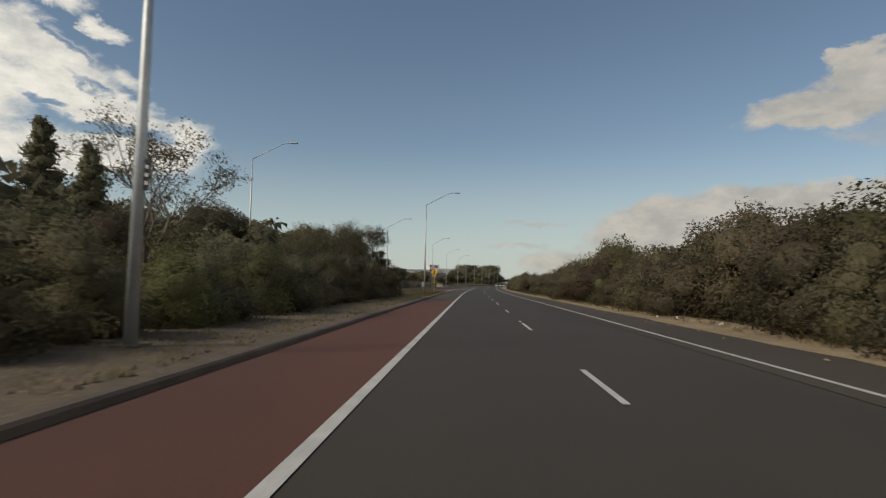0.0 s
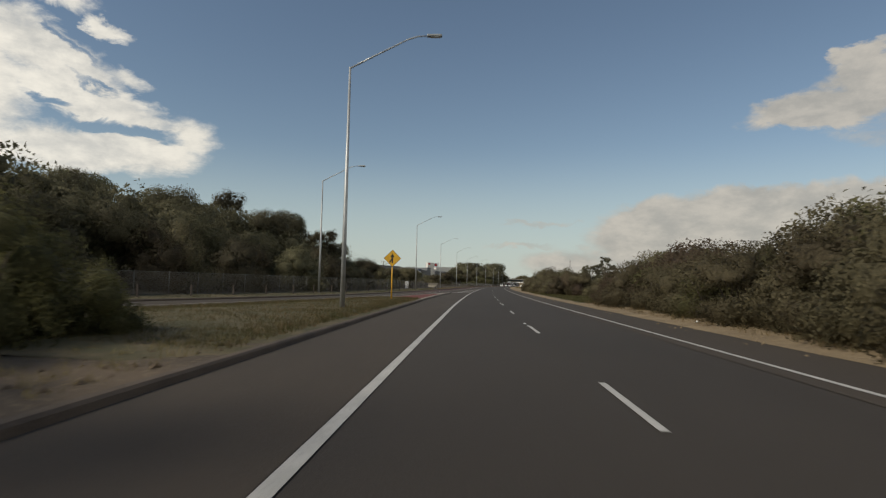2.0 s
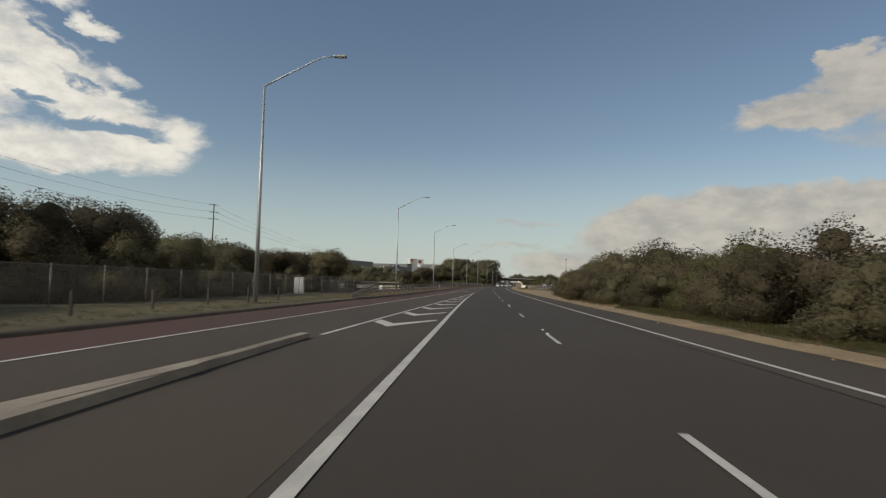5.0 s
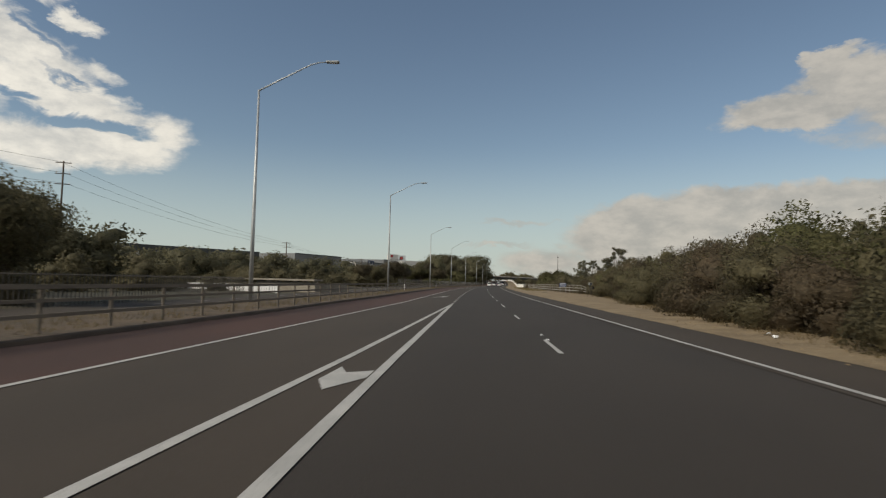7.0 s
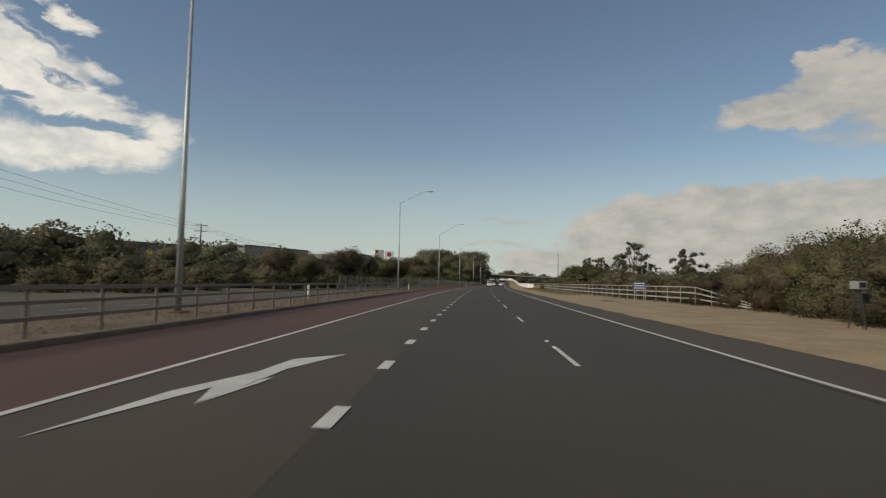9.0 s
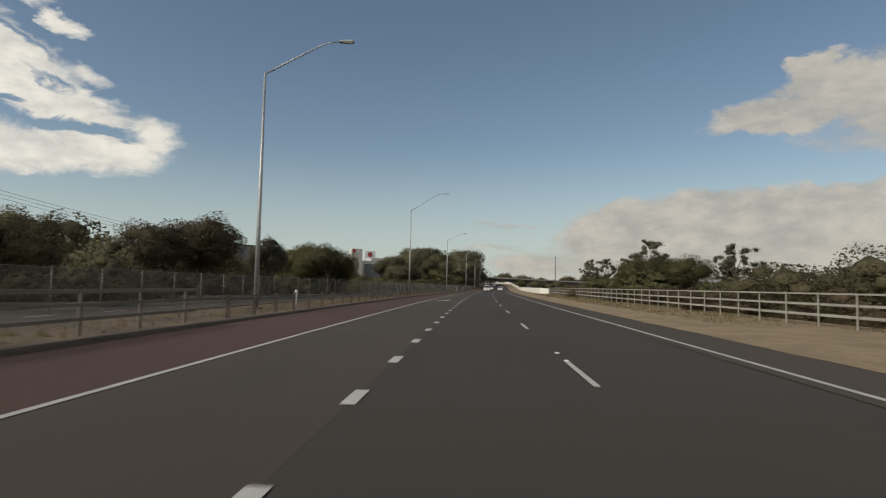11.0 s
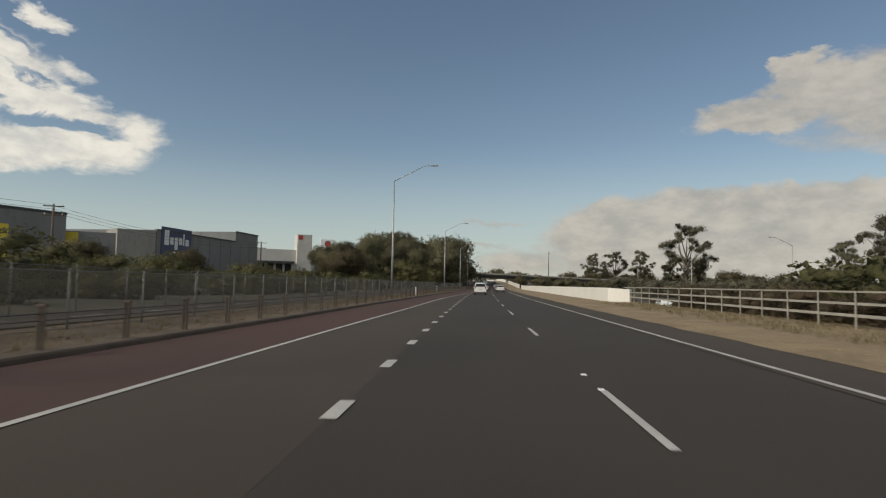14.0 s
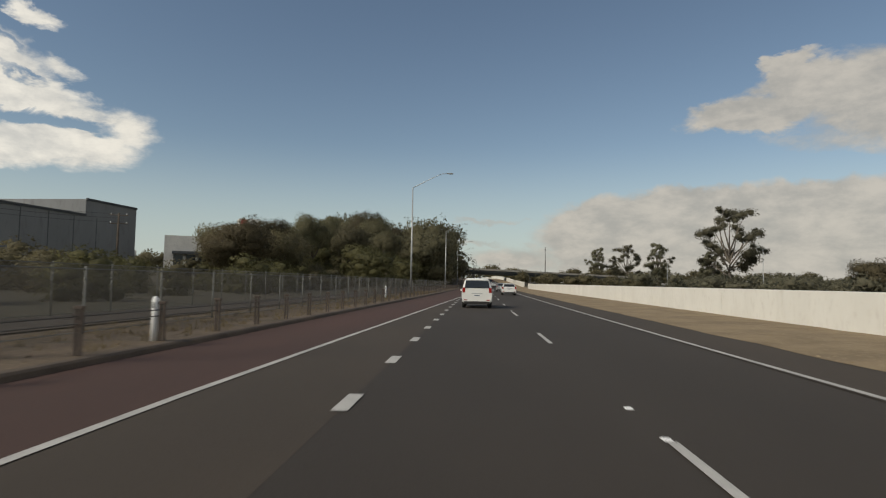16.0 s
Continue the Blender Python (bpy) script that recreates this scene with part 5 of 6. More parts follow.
scatter(334, 342, 17, 21, 3, 4.4, 5.4, FAR_BUSH, LEAF_GREEN, 16)
scatter(345, 392, 20, 34, 14, 3.4, 5.0, FAR_TREE, LEAF_GREEN, 36)
scatter(420, 575, 52, 120, 90, 4.2, 7.4, FAR_TREE, LEAF_GUM, 17, -0.8)
scatter(560, 760, 60, 200, 70, 5.0, 8.5, FAR_TREE, LEAF_GUM, 18, -1.5)
scatter(760, 1150, -90, 280, 90, 8.0, 12.5, FAR_TREE, LEAF, 19)
scatter(590, 780, 14, 60, 50, 3.0, 6.0, FAR_TREE, LEAF, 20)
scatter(30, 92, 22, 50, 12, 4.0, 5.6, SIDE_BUSH, LEAF, 21)
scatter(150, 285, 22, 55, 22, 4.0, 5.6, SIDE_BUSH, LEAF, 47)
scatter(420, 560, 15, 50, 40, 1.4, 2.3, SIDE_BUSH, LEAF_BROWN, 22, -0.9)
scatter(-60, 64, -60, -20, 50, 5.0, 8.0, FAR_TREE, LEAF_DARK, 23)
scatter(64, 200, -66, -40, 60, 5.0, 7.0, FAR_TREE, LEAF_DARK, 24)
scatter(-120, -14, 11, 30, 18, 3.5, 5.0, FAR_BUSH, LEAF, 25)
scatter(-120, -12, -30, -8, 18, 3.5, 5.5, FAR_BUSH, LEAF_DARK, 26)
finish_thickets()

# ---------------------------------------------------------------- buildings


def prism(name, corners, z0, z1, material, parent, label=""):
    """An upright block over a ground outline, given anticlockwise from above."""
    n = len(corners)
    vs = [(x, y, z0) for x, y in corners] + [(x, y, z1) for x, y in corners]
    fs = [tuple(range(n - 1, -1, -1)), tuple(range(n, 2 * n))] + [(i, (i + 1) % n, n + (i + 1) % n, n + i) for i in range(n)]
    return obj(name, raw(name, vs, fs, material), parent, label)


def panel_on(name, a, b, z0, z1, proud, material, parent, u0=0.0, u1=1.0, label=""):
    """A thin panel on the wall from a to b (seen from its right-hand side)."""
    a, b = Vector((*a, 0)), Vector((*b, 0))
    w = (b - a)
    nrm = Vector((w.y, -w.x, 0)).normalized()
    p, q = a + w * u0, a + w * u1
    vs = []
    for o in (0.01, proud):
        vs += [p + nrm * o + Vector((0, 0, z0)), q + nrm * o + Vector((0, 0, z0)), q + nrm * o + Vector((0, 0, z1)), p + nrm * o + Vector((0, 0, z1))]
    return obj(name, raw(name, vs, [(4, 5, 6, 7), (0, 1, 5, 4), (1, 2, 6, 5), (2, 3, 7, 6), (3, 0, 4, 7)], material), parent, label)


# grey warehouse with a blue sign panel
A, B, C2, E2 = (-41.6, 458.6), (-35.2, 500.0), (-81.0, 507.0), (-87.4, 465.6)
shop = tagged(new("warehouse"), "grey clad warehouse with a raised gable and blue sign", "warehouse")
mid = (-37.0, 488.4)
prism("wall", [A, mid, (-82.8, 495.4), E2], 0, 10.7, WALL_GREY, shop)
prism("gable_wall", [mid, B, C2, (-82.8, 495.4)], 0, 13.1, WALL_GREY, shop)
panel_on("roof_trim", A, mid, 10.55, 10.85, 0.2, WALL_DARK, shop)
panel_on("roof_trim", mid, B, 12.95, 13.25, 0.2, WALL_DARK, shop)
for k in range(1, 9):
    panel_on("cladding_joint", A, B, 0.5, 10.4, 0.03, WALL_DARK, shop, k / 9 - 0.0015, k / 9 + 0.0015)
prism("side_wall", [(-46.6, 454.2), (-41.75, 458.5), (-50.0, 468.0), (-55.0, 463.5)], 0, 10.45, WALL_SIDE, shop, "pale rendered side wall")
blue = panel_on("sign_panel", A, B, 5.9, 11.5, 0.15, BLUE, shop, 0.03, 0.27, "dark blue sign panel")
# white shapes on the sign
for u0, u1, z0, z1 in ((0.05, 0.085, 8.0, 10.9), (0.095, 0.12, 8.2, 9.6), (0.13, 0.155, 7.2, 9.7), (0.165, 0.19, 8.3, 9.7), (0.198, 0.208, 8.2, 10.6), (0.218, 0.245, 8.2, 9.5)):
    panel_on("white_shape", A, B, z0, z1, 0.2, SIGN_WHITE, shop, u0, u1)
panel_on("white_bar", A, B, 6.5, 6.8, 0.2, SIGN_WHITE, shop, 0.12, 0.24)
for k, q in enumerate((0.2, 0.45, 0.62)):
    p = Vector((*A, 0)).lerp(Vector((*B, 0)), q) + Vector((-6, 1.5, 0))
    obj("roof_vent", raw("roof_vent", *tube([(p.x, p.y, 10.7), (p.x, p.y, 11.3), (p.x, p.y, 11.6)], [0.35, 0.35, 0.5], 10), STEEL), shop)

# warehouse with yellow panels beside it
store = tagged(new("warehouse"), "dark grey warehouse with bright yellow panels", "warehouse")
F1, F2, F3, F4 = (-66.2, 416.8), (-52.7, 449.2), (-70.7, 456.7), (-84.2, 424.3)
prism("wall", [F1, F2, F3, F4], 0, 12.3, WALL_GREY, store)
prism("side_block", [(-54.5, 451.2), (-47.0, 455.0), (-54.0, 466.0), (-61.5, 462.2)], 0, 9.6, WALL_GREY, store)
panel_on("yellow_wall", (-54.5, 451.2), (-47.0, 455.0), 4.0, 9.4, 0.12, WALL_YELLOW, store, 0.02, 0.28, "bright yellow wall panel")
panel_on("roof_trim", F1, F2, 12.15, 12.5, 0.2, WALL_DARK, store)
panel_on("yellow_panel", F1, F2, 3.4, 9.6, 0.2, WALL_YELLOW, store, 0.60, 0.735, "bright yellow wall panel")
store_front = (F1, F2)
# free-standing yellow sign tower
tower = tagged(new("sign_tower"), "yellow sign tower with dark emblem shapes", "sign")
prism("body", [(-67.5, 388.5), (-64.5, 389.3), (-65.0, 390.7), (-68.0, 389.9)], 0, 9.2, WALL_YELLOW, tower)
panel_on("dark_shape", (-67.5, 388.5), (-64.5, 389.3), 6.9, 8.5, 0.05, BLACK, tower, 0.2, 0.8)
panel_on("pale_shape", (-67.5, 388.5), (-64.5, 389.3), 5.0, 6.4, 0.05, SIGN_WHITE, tower, 0.15, 0.85)

# long dark-roofed warehouse behind the scrub
depot = tagged(new("warehouse"), "long low warehouse with a dark flat roof edge", "warehouse")
D1, D2, D3, D4 = (-300.0, 490.0), (-171.0, 677.0), (-211.0, 705.0), (-340.0, 518.0)
prism("wall", [D1, D2, D3, D4], 0, 19.5, WALL_GREY, depot)
panel_on("roof_edge", D1, D2, 19.0, 24.3, 0.8, WALL_DARK, depot, 0.0, 1.0, "dark roof fascia")
for u0, u1, m_ in ((0.14, 0.19, SIGN_WHITE), (0.36, 0.38, WALL_YELLOW), (0.52, 0.54, SIGN_WHITE), (0.70, 0.72, WALL_YELLOW)):
    panel_on("wall_panel", D1, D2, 14.5, 18.6, 0.3, m_, depot, u0, u1)
for k in range(4):
    p = Vector((*D1, 0)).lerp(Vector((*D2, 0)), 0.15 + 0.2 * k) + Vector((-8, 3, 0))
    part("roof_unit", box((4, 4, 1.6), (p.x, p.y, 24.6), 0.1), WALL_PALE, depot)
# pale low building with yellow panels
annex = tagged(new("commercial_building"), "low pale commercial building with yellow panels", "building")
G1, G2 = (-92.0, 515.0), (-60.0, 535.0)
prism("wall", [G1, G2, (-72.0, 553.0), (-104.0, 533.0)], 0, 8.5, WALL_PALE, annex)
panel_on("yellow_panel", G1, G2, 3.0, 8.3, 0.15, WALL_YELLOW, annex, 0.02, 0.42, "bright yellow wall panel")
panel_on("window", G1, G2, 4.0, 7.0, 0.1, WINDOW, annex, 0.5, 0.9)

# white commercial building with a sign tower
mall = tagged(new("commercial_building"), "white flat-roofed commercial building with a square tower", "building")
M1, M2 = (-64.4, 576.0), (-24.4, 594.0)
prism("wall", [M1, M2, (-36.4, 624.0), (-76.4, 606.0)], 0, 14.2, WALL_PALE, mall)
prism("tower_wall", [(-44.4, 583.2), (-39.0, 585.7), (-41.6, 591.3), (-47.0, 588.9)], 0, 20.5, WALL_PALE, mall)
panel_on("dark_canopy", M1, M2, 8.6, 9.4, 2.5, WALL_DARK, mall, 0.05, 0.46)
for k in range(5):
    panel_on("window", M1, M2, 4.5, 8.4, 0.08, WINDOW, mall, 0.06 + 0.08 * k, 0.12 + 0.08 * k)
panel_on("grey_wall_panel", M1, M2, 2.0, 12.5, 0.3, WALL_GREY, mall, 0.66, 0.92)
panel_on("red_shape", (-44.4, 583.2), (-39.0, 585.7), 18.4, 20.2, 0.08, SIGN_RED, mall, 0.08, 0.38)
sign_box = tagged(new("rooftop_sign"), "white rooftop sign board with a red and black emblem", "sign")
S1, S2 = (-43.4, 627.0), (-37.2, 629.5)
prism("board", [S1, S2, (-37.6, 630.5), (-43.8, 628.0)], 17.3, 21.9, SIGN_WHITE, sign_box)
for q in (S1, S2):
    obj("post", raw("post", *tube([(q[0], q[1] + 0.4, 0), (q[0], q[1] + 0.4, 17.4)], [0.3, 0.25], 8), STEEL), sign_box)


def disc_on(name, a, b, u, z, r, proud, material, parent):
    """A thin disc on the wall from a to b."""
    a, b = Vector((*a, 0)), Vector((*b, 0))
    w = (b - a).normalized()
    mid_ = a.lerp(b, u) + Vector((w.y, -w.x, 0)) * proud + Vector((0, 0, z))
    vs = [mid_ + w * r * math.cos(k * 0.2618) + Vector((0, 0, r * math.sin(k * 0.2618))) for k in range(24)]
    return obj(name, raw(name, vs, [tuple(range(24))], material), parent)


for q, m_, o in ((1.0, WALL_SIDE, 0.16), (0.88, WALL_GREY, 0.19), (0.62, WALL_SIDE, 0.22), (0.50, WALL_GREY, 0.25)):
    disc_on("emblem_disc", *store_front, 0.40, 8.3, 2.3 * q, o, m_, store)
disc_on("emblem_ring", S1, S2, 0.5, 19.7, 1.55, 0.06, BLACK, sign_box)
disc_on("emblem_disc", S1, S2, 0.5, 19.7, 1.2, 0.10, SIGN_RED, sign_box)
white_hall = tagged(new("commercial_building"), "distant white flat-roofed commercial building", "building")
prism("wall", [(-40.0, 632.0), (-12.0, 643.0), (-20.0, 664.0), (-48.0, 653.0)], 0, 18.0, WALL_PALE, white_hall)
for k in range(6):
    panel_on("window", (-40.0, 632.0), (-12.0, 643.0), 11.5, 14.0, 0.1, WINDOW, white_hall, 0.06 + 0.15 * k, 0.15 + 0.15 * k)
for x, y, w, d2, h in ((-120, 760, 50, 20, 17), (-60, 800, 40, 18, 19), (-190, 700, 46, 20, 16)):
    b = tagged(new("distant_building"), "distant pale flat-roofed building", "building", "distant buildings")
    prism("wall", [(x, y), (x + w, y + 8), (x + w - 4, y + 8 + d2), (x - 4, y + d2)], 0, h, WALL_PALE, b)
    panel_on("window", (x, y), (x + w, y + 8), h - 4, h - 2, 0.15, WINDOW, b, 0.1, 0.9)

# underpass parapet with its pale ribbed wall
under = tagged(new("underpass_parapet"), "stained concrete underpass parapet with overhanging cap", "parapet")
U1, U2 = (-29.0, 243.5), (-11.8, 232.0)
prism("wall", [U1, (-29.3, 243.0), (-12.1, 231.5), U2], -1.5, 1.15, STAINED, under)
prism("cap", [(-29.2, 243.9), (-29.7, 242.7), (-12.1, 231.0), (-11.5, 232.2)], 1.30, 1.48, STAINED, under)
for k in range(15):
    x, y = -28.9 + 16.7 * k / 14, 243.15 - 11.35 * k / 14
    prism("cap_block", [(x - 0.2, y - 0.2), (x + 0.25, y - 0.2), (x + 0.25, y + 0.2), (x - 0.2, y + 0.2)], 1.1, 1.32, STAINED, under)
prism("end_wall", [(-12.1, 231.4), (-11.7, 232.1), (-9.9, 236.6), (-10.4, 236.8)], -0.5, 1.0, STAINED, under)
ribs = tagged(new("ribbed_wall"), "white ribbed retaining wall below the parapet", "wall")
V1, V2 = Vector((-29.5, 238.5, 0)), Vector((-14.8, 228.2, 0))
for k in range(44):
    p = V1.lerp(V2, k / 44)
    q = V1.lerp(V2, (k + 0.72) / 44)
    prism("rib", [(p.x, p.y), (q.x, q.y), (q.x + 0.1, q.y + 0.16), (p.x + 0.1, p.y + 0.16)], -0.4, 0.85, SIGN_WHITE, ribs)
pal = tagged(new("palisade_fence"), "dark steel palisade fence with close upright bars", "fence")
P1, P2 = R(186, -17.5), R(216, -17.0)
bar_me = raw("bar", *tube([(0, 0, 0), (0, 0, 1.45)], [0.025, 0.025], 4), DARK_STEEL)
for k in range(120):
    ob = obj("bar", bar_me, pal)
    p = P1.lerp(P2, k / 119)
    ob.matrix_basis = Matrix.Translation((p.x, p.y, 0.1))
for h in (0.35, 1.45):
    obj("rail", raw("rail", *tube([P1 + Vector((0, 0, h)), P2 + Vector((0, 0, h))], [0.035, 0.035], 6), RAIL), pal)

# ---------------------------------------------------------------- overpass
bridge = tagged(new("overpass"), "long flat concrete road bridge over the carriageway", "bridge")
L1, L2 = Vector((12, 642, 0)), Vector((118, 686, 0))


def deck(name, z0, z1, off, wide, material):
    vs = []
    for p, dz in ((L1, 2.4), (L2, 0.0)):
        w = (L2 - L1).normalized()
        nrm = Vector((-w.y, w.x, 0))
        for o, z in ((off, z0), (off, z1), (off + wide, z1), (off + wide, z0)):
            vs.append(p + nrm * o + Vector((0, 0, z + dz)))
    obj(name, raw(name, vs, [(0, 1, 5, 4), (1, 2, 6, 5), (2, 3, 7, 6), (3, 0, 4, 7), (3, 2, 1, 0), (4, 5, 6, 7)], material), bridge)


deck("deck", 4.4, 5.2, 0.3, 11.4, WALL_DARK)
deck("beam", 3.6, 4.4, 1.2, 9.6, WALL_DARK)
deck("parapet", 5.2, 6.0, 0.0, 0.3, PALE_CONCRETE)
deck("parapet", 5.2, 6.0, 11.7, 0.3, PALE_CONCRETE)
for k, q in enumerate((0.0, 0.27, 0.50, 0.74)):
    for o in (3.0, 9.0):
        p = L1.lerp(L2, q)
        w = (L2 - L1).normalized()
        p = p + Vector((-w.y, w.x, 0)) * o
        obj("column", raw("column", *tube([(p.x, p.y, -1), (p.x, p.y, 4.0 + 2.4 * (1 - q))], [0.6, 0.6], 12), PALE_CONCRETE, True), bridge)
prism("abutment", [(106, 681), (120, 686.5), (114, 702), (100, 696)], -2, 3.6, PALE_CONCRETE, bridge)

# ---------------------------------------------------------------- power poles and their cables


def power_pole(h, arms, label):
    root = tagged(new("power_pole"), label, "power pole", "power poles")
    obj("pole", raw("pole", *tube([(0, 0, -0.5), (0, 0, h)], [0.20, 0.13], 10), BARK, True), root)
    for z in arms:
        part("cross_arm", box((2.4, 0.12, 0.14), (0, 0, h - z), 0.01), BARK, root)
        for x in (-1.0, 1.0):
            obj("insulator", raw("insulator", *tube([(x, 0, h - z + 0.07), (x, 0, h - z + 0.3)], [0.06, 0.04], 6), SIGN_WHITE), root)
    return root


POLES = [(-75.0, 200.0, 21.0), (-66.0, 271.0, 20.8), (-46.8, 338.5, 12.0), (-39.2, 425.2, 11.0), (-29.3, 483.3, 10.5)]
for i, (x, y, h) in enumerate(POLES):
    power_pole(h, (0.3, 2.2, 4.0) if h > 15 else (0.3, 1.5), "tall timber power pole with cross-arms").matrix_basis = Matrix.Translation((x, y, 0)) @ Matrix.Rotation(0.3, 4, "Z")
for (x0, y0, h0), (x1, y1, h1) in zip(POLES, POLES[1:]):
    for off, drop in ((-0.6, 0.0), (0.0, 1.0), (0.6, 2.0)):
        pts = []
        low0, low1 = (drop * (1.9 if h > 15 else 0.6) for h in (h0, h1))
        for k in range(13):
            q = k / 12
            sag = 4 * q * (1 - q) * 1.4
            pts.append((x0 + (x1 - x0) * q + off, y0 + (y1 - y0) * q, (h0 - 0.1 - low0) * (1 - q) + (h1 - 0.1 - low1) * q - sag))
        tagged(new("power_cable", raw("power_cable", *tube(pts, [0.02] * 13, 5), BLACK)), "thin black overhead power cable", "cable", "overhead cables")

# ---------------------------------------------------------------- cars


def wheel(parent, x, y, r):
    vs, fs = tube([(x - 0.11, y, r), (x - 0.09, y, r), (x + 0.09, y, r), (x + 0.11, y, r)], [r * 0.92, r, r, r * 0.92], 20)
    tyre = obj("wheel", raw("wheel", vs, fs, TYRE, True), parent)
    side = 1 if x > 0 else -1
    obj("rim", raw("rim", *tube([(x + side * 0.09, y, r), (x + side * 0.118, y, r)], [r * 0.62, r * 0.6], 14), STEEL), tyre)


def loft(stations, material, name, parent):
    """A car body from cross-sections: y, half width low, half width belt, half width roof, z low, z belt, z roof."""
    vs, fs = [], []
    for y, w0, w1, w2, z0, z1, z2 in stations:
        half = [(w0 * 0.75, z0), (w0, z0 + 0.12), (w1, (z0 + z1) / 2 + 0.05), (w1 * 0.985, z1), (w2, z1 + (z2 - z1) * 0.86), (w2 * 0.86, z2), (0.0, z2 + 0.015)]
        ring = [(x, y, z) for x, z in half] + [(-x, y, z) for x, z in reversed(half[:-1])]
        vs += ring
    n = 13
    for i in range(len(stations) - 1):
        for k in range(n):
            a, b = i * n + k, i * n + (k + 1) % n
            fs.append((a, b, b + n, a + n))
    fs += [tuple(range(n)), tuple(range((len(stations) - 1) * n + n - 1, (len(stations) - 1) * n - 1, -1))]
    me = raw(name, vs, fs, material, True)
    for face in list(me.polygons)[-2:]:
        face.use_smooth = False
    return obj(name, me, parent)


def quad(name, pts, material, parent, label=""):
    return obj(name, raw(name, pts, [tuple(range(len(pts)))], material), parent, label)


def car(kind, paint, label):
    root = tagged(new("car"), label, "car", "cars on the road")
    if kind == "van":
        W, H, L, r = 0.90, 1.76, 4.75, 0.335
        st = [(0.0, .84, .87, .82, .32, .98, 1.10), (0.05, .87, .90, .84, .27, 1.10, 1.20), (0.11, .88, .90, .82, .26, 1.12, 1.28), (0.28, .88, .90, .74, .25, 1.10, 1.66), (0.40, .88, .90, .72, .25, 1.08, 1.74), (2.2, .88, .90, .71, .25, 1.0, 1.77), (3.0, .88, .90, .69, .25, .98, 1.70), (3.75, .88, .89, .75, .25, .96, 1.12), (4.45, .84, .85, .74, .26, .82, .92), (4.75, .66, .70, .6, .36, .6, .7)]
        glass = (0.055, 0.27, 1.19, 1.60, 0.74, 0.66)
    else:
        W, H, L, r = 0.90, 1.47, 4.35, 0.32
        st = [(0.0, .80, .84, .80, .34, .80, .92), (0.05, .84, .88, .83, .26, .92, 1.0), (0.25, .86, .90, .80, .23, .95, 1.06), (0.62, .86, .90, .66, .22, .97, 1.40), (0.95, .86, .90, .65, .22, .96, 1.46), (2.1, .86, .90, .65, .22, .93, 1.47), (2.7, .86, .90, .63, .22, .92, 1.38), (3.35, .86, .88, .72, .22, .90, 1.0), (4.1, .82, .84, .72, .24, .74, .82), (4.35, .64, .68, .56, .34, .55, .62)]
        glass = (0.20, 0.58, 1.05, 1.36, 0.70, 0.58)
    body = loft(st, paint, "body", root)
    y0, y1, z0, z1, a, b = glass
    quad("rear_window", [(-a, y0 - 0.05, z0), (a, y0 - 0.05, z0), (b, y1 - 0.07, z1), (-b, y1 - 0.07, z1)], WINDOW, root, "dark tinted rear window")
    for sgn in (-1, 1):
        pts = [(sgn * (W - 0.005), 0.75, z0 - 0.06), (sgn * (W - 0.005), L - 1.25, z0 - 0.1), (sgn * 0.73, L - 1.75, H - 0.17), (sgn * 0.735, 0.95, H - 0.15)]
        quad("side_window", pts if sgn > 0 else pts[::-1], WINDOW, root)
        part("tail_light", box((0.17, 0.12, 0.30), (sgn * 0.775, 0.045, z0 - 0.13), 0.02), TAIL, root, "red tail light cluster")
        part("mirror", box((0.18, 0.12, 0.13), (sgn * 0.98, L - 1.55, 1.02), 0.03), paint, root)
        part("reflector", box((0.20, 0.02, 0.05), (sgn * 0.66, -0.005, 0.48), 0.005), TAIL, root)
        for y in (0.82, L - 0.85):
            wheel(root, sgn * (W - 0.13), y, r)
    part("bumper", box((1.5, 0.10, 0.16), (0, 0.03, 0.33), 0.03), TYRE, root, "black lower bumper")
    plate = part("number_plate", box((0.42, 0.015, 0.12), (0, 0.0, 0.76), 0.004), SIGN_WHITE, root)
    part("plate_bar", box((0.32, 0.006, 0.05), (0, -0.010, 0.76)), BLUE, plate)
    part("handle_trim", box((0.62, 0.02, 0.05), (0, 0.0, 0.87), 0.006), STEEL, root)
    part("wiper", box((0.5, 0.015, 0.02), (0.1, y0 - 0.065, z0 + 0.04)), BLACK, root)
    part("spoiler", box((b * 2 + 0.06, 0.2, 0.035), (0, y1 + 0.02, z1 + 0.05), 0.012), paint, root)
    return root


van = car("van", CAR_WHITE, "white people-mover with a dark rear window in the lane")
van.matrix_basis = at(434.5, 0.05 + lane(434), 0.006)
hatch = car("hatch", CAR_WHITE, "white hatchback in the outer lane")
hatch.matrix_basis = at(472.0, 3.75, 0.006)
copy_thing(hatch, at(494.0, 0.2, 0.006))
silver = car("hatch", CAR_SILVER, "silver hatchback in the outer lane")
silver.matrix_basis = at(499, 3.7, 0.006)
dark = car("van", CAR_DARK, "dark people-mover far along the road")
dark.matrix_basis = at(512, 0.1, 0.006)
copy_thing(silver, at(548, 0.0, 0.006))
copy_thing(hatch, at(575, 3.6, 0.006))
copy_thing(dark, at(610, 3.6, 0.006))
copy_thing(hatch, at(640, 0.1, 0.006))
copy_thing(hatch, at(452, 31.0, -1.9, 180))

# ---------------------------------------------------------------- grass, litter and stones on the verges


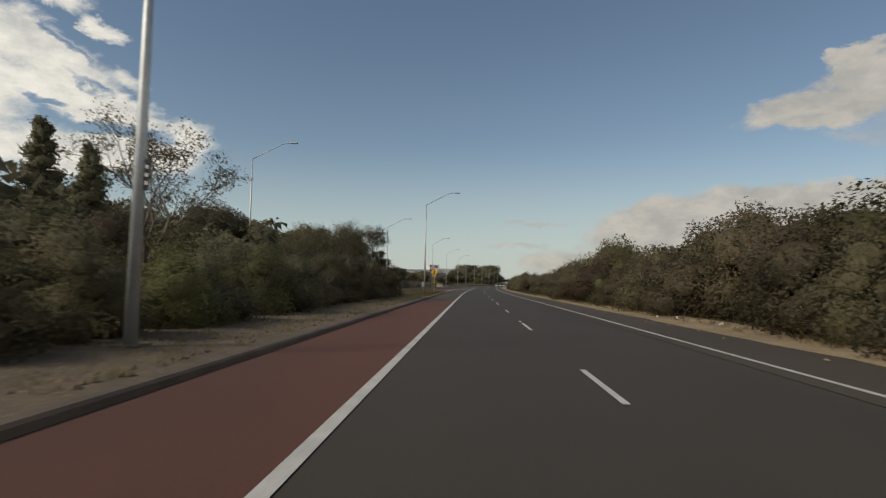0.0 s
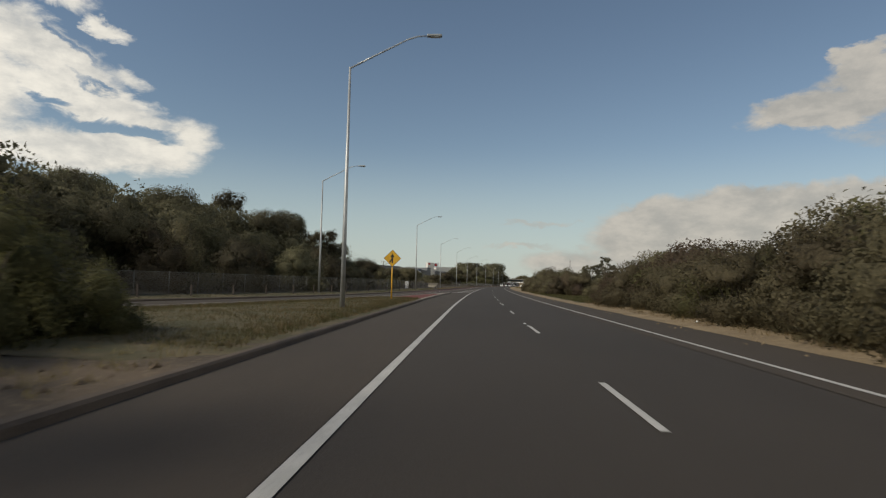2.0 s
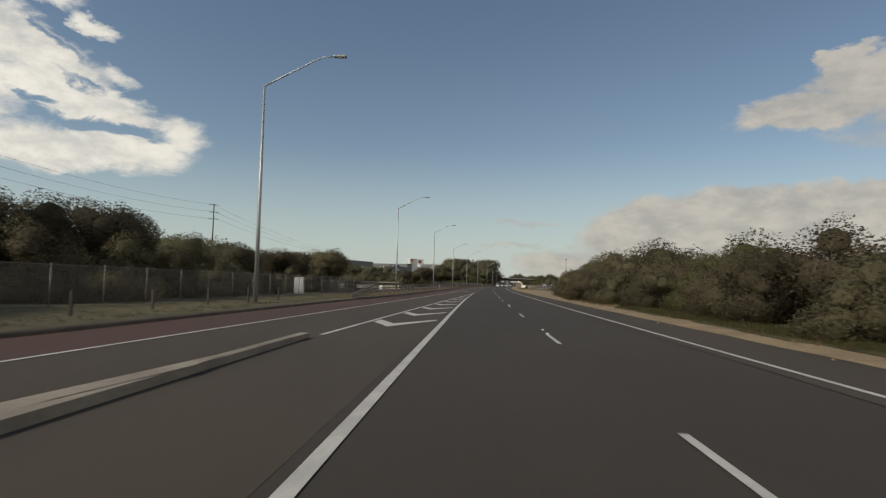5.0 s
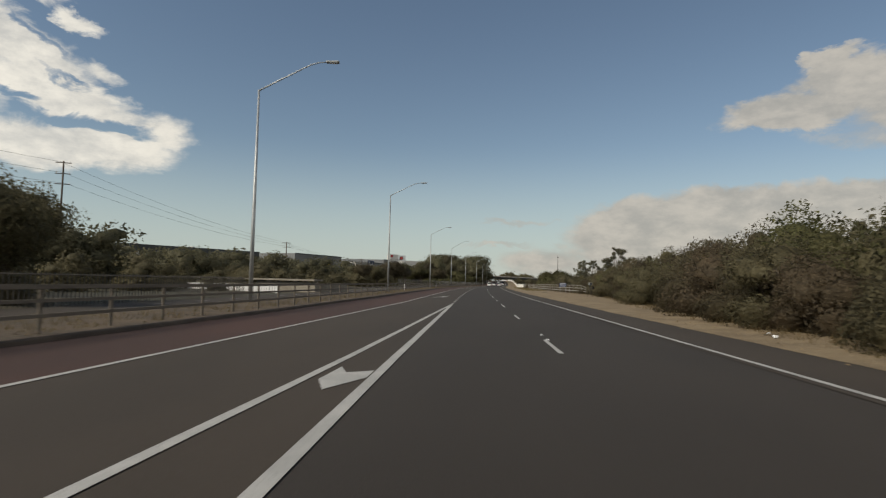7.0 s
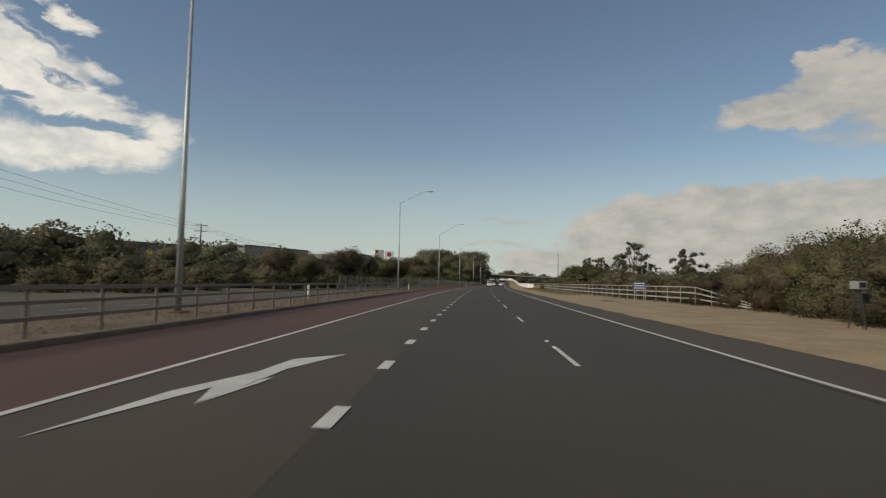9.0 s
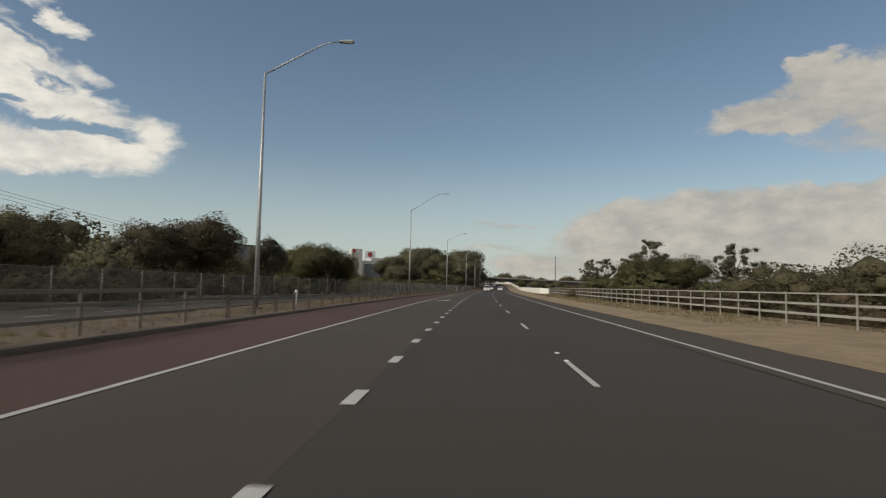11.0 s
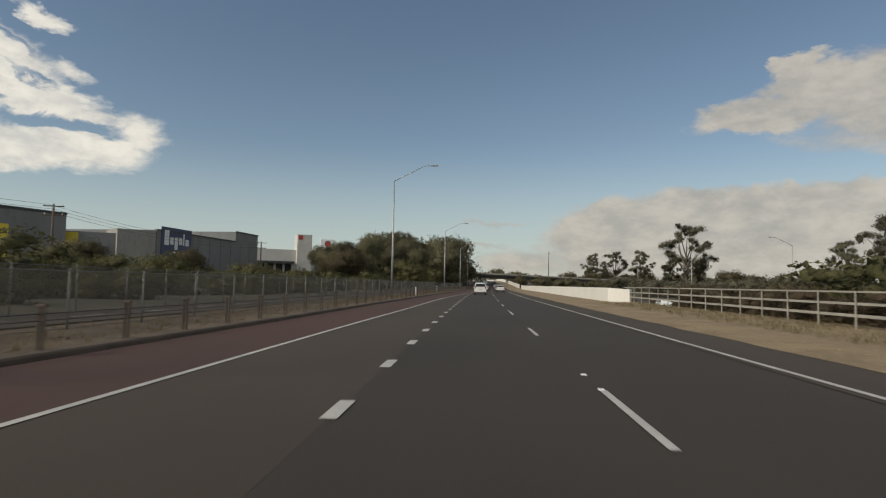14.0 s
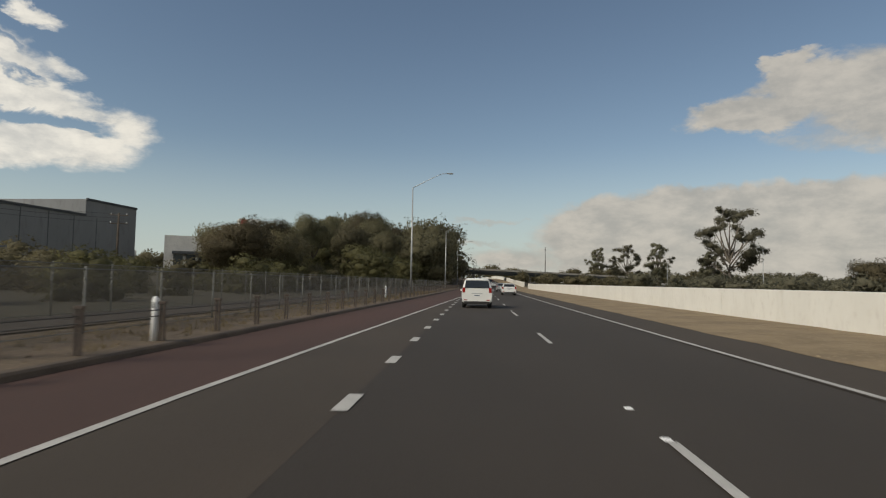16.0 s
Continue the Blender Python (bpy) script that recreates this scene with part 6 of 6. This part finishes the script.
def tufts(name, label, seed, count, place, material, tall):
    """Blades in loose tufts over a stretch of ground."""
    g = np.random.default_rng(seed)
    vs, fs = [], []
    for _ in range(count):
        p = place(g)
        for _b in range(7):
            a = g.random() * 6.28
            q = Vector((math.cos(a), math.sin(a), 0))
            o = p + Vector((g.normal() * 0.07, g.normal() * 0.07, 0))
            h = tall * (0.4 + 0.9 * g.random())
            side = Vector((-q.y, q.x, 0)) * 0.007
            tip = o + q * h * 0.45 + Vector((0, 0, h))
            n = len(vs)
            vs += [o - side, o + side, tip]
            fs.append((n, n + 1, n + 2))
    obj(name, raw(name, vs, fs, material), None, label, "stuff", "grass")


def on(s0, s1, d0, d1, z):
    return lambda g: (lambda s, k: R(s, (d0(s) if callable(d0) else d0) * (1 - k) + (d1(s) if callable(d1) else d1) * k, z))(g.uniform(s0, s1), g.random())


tufts("grass", "rough green grass between ramp and road", 71, 14000, on(60, 97, lambda s: island_left(s) + 0.3, -4.7, 0.17), GRASS, 0.13)
tufts("dry_grass", "dry seeding grass mixed into the strip beside the ramp", 78, 5000, on(60, 97, lambda s: island_left(s) + 0.2, -4.6, 0.17), STRAW, 0.17)
tufts("grass", "mown grass along the ramp fence", 72, 3600, on(66, 180, lambda s: ramp_left(s) - 6.0, lambda s: ramp_left(s) - 0.5, 0.16), GRASS, 0.09)
tufts("dry_grass", "dry grass tufts along the sandy verge", 73, 2600, on(-10, 300, lambda s: verge_right(s) - 0.6, lambda s: verge_right(s) + 1.6, 0.08), STRAW, 0.26)
tufts("grass", "green grass strip beside the sandy verge", 74, 6500, on(100, 165, 9.3, lambda s: verge_right(s) + 1.5, 0.12), GRASS, 0.16)
tufts("dry_grass", "dry grass below the pale rail", 75, 3000, on(300, 402, 10.5, 15.5, 0.04), STRAW, 0.26)
tufts("dry_grass", "sparse dry weeds behind the kerb", 76, 5200, on(180, 480, lambda s: ramp_left(s) - 4.0, lambda s: ramp_left(s) - 0.4, 0.14), STRAW, 0.16)
tufts("dry_grass", "sparse dry weeds on the soil verge", 77, 900, on(-6, 62, -7.2, -4.7, 0.16), STRAW, 0.16)


def pebbles(name, label, seed, count, place, material, size):
    g = np.random.default_rng(seed)
    vs, fs = [], []
    for _ in range(count):
        p = place(g)
        k = size * (0.4 + 1.3 * g.random() ** 2)
        n = len(vs)
        for a, b, c in ((1, 0, 0), (0, 1, 0), (-1, 0, 0), (0, -1, 0), (0.1, 0.1, 0.8)):
            vs.append(p + Vector((a + g.normal() * 0.25, b + g.normal() * 0.25, c)) * k)
        fs += [(n, n + 1, n + 4), (n + 1, n + 2, n + 4), (n + 2, n + 3, n + 4), (n + 3, n, n + 4)]
    obj(name, raw(name, vs, fs, material), None, label, "stuff", "stones")


pebbles("stones", "small stones and clods on the sandy verge", 81, 2600, on(-10, 420, 7.4, lambda s: verge_right(s) + 1.0, 0.05), SAND, 0.035)
pebbles("stones", "stones and bark bits on the soil verge", 82, 2200, on(-8, 62, -8.0, -4.7, 0.15), SOIL, 0.05)
pebbles("stones", "stones and clods behind the kerb", 83, 2600, on(180, 470, lambda s: ramp_left(s) - 4.0, lambda s: ramp_left(s) - 0.35, 0.14), SOIL, 0.04)
g_ = random.Random(9)
for s, d in ((27.0, 9.4), (28.2, 9.9), (29.0, 9.2), (24.0, 10.2), (192.5, 9.0), (193.5, 9.3), (318.5, 13.2), (325.5, 13.0), (331, 13.4), (74.5, 9.6)):
    vs = [(g_.uniform(-0.14, 0.14), g_.uniform(-0.12, 0.12), 0.02 + 0.08 * (k % 2)) for k in range(6)]
    ob = new("litter", raw("litter", vs, [(0, 1, 2), (1, 3, 2), (2, 3, 4), (3, 5, 4)], SIGN_WHITE))
    tagged(ob, "crumpled white plastic litter on the verge", "litter", "litter on the verge").matrix_basis = at(s, d, 0.06, g_.uniform(0, 360))

# radio mast far beyond the bridge
mast = tagged(new("radio_mast"), "thin steel radio mast on the horizon", "mast")
obj("shaft", raw("shaft", *tube([(0, 0, -2), (0, 0, 30), (0, 0, 54)], [0.9, 0.6, 0.25], 6), DARK_STEEL), mast)
part("antenna", box((2.0, 2.0, 1.2), (0, 0, 50), 0.1), DARK_STEEL, mast)
mast.matrix_basis = Matrix.Translation((201, 1280, 4))

# pale rock cutting behind the scrub
vs, fs, nu, nv = [], [], 40, 7
for i in range(nu):
    for k in range(nv):
        u, v = i / (nu - 1), k / (nv - 1)
        bump = noise.noise((u * 14, v * 5, 2)) * 0.9
        vs.append((66 + 44 * u + 0.8 * bump, 236 - 30 * u + v * 5.0 + bump, -1.0 + v * (4.6 + 2.6 * u) + 0.5 * bump))
for i in range(nu - 1):
    for k in range(nv - 1):
        a = i * nv + k
        fs.append((a, a + nv, a + nv + 1, a + 1))
tagged(new("rock_cutting", raw("rock_cutting", vs, fs, PALE_CONCRETE)), "pale limestone cutting beyond the scrub", "rock face", "", "structure")
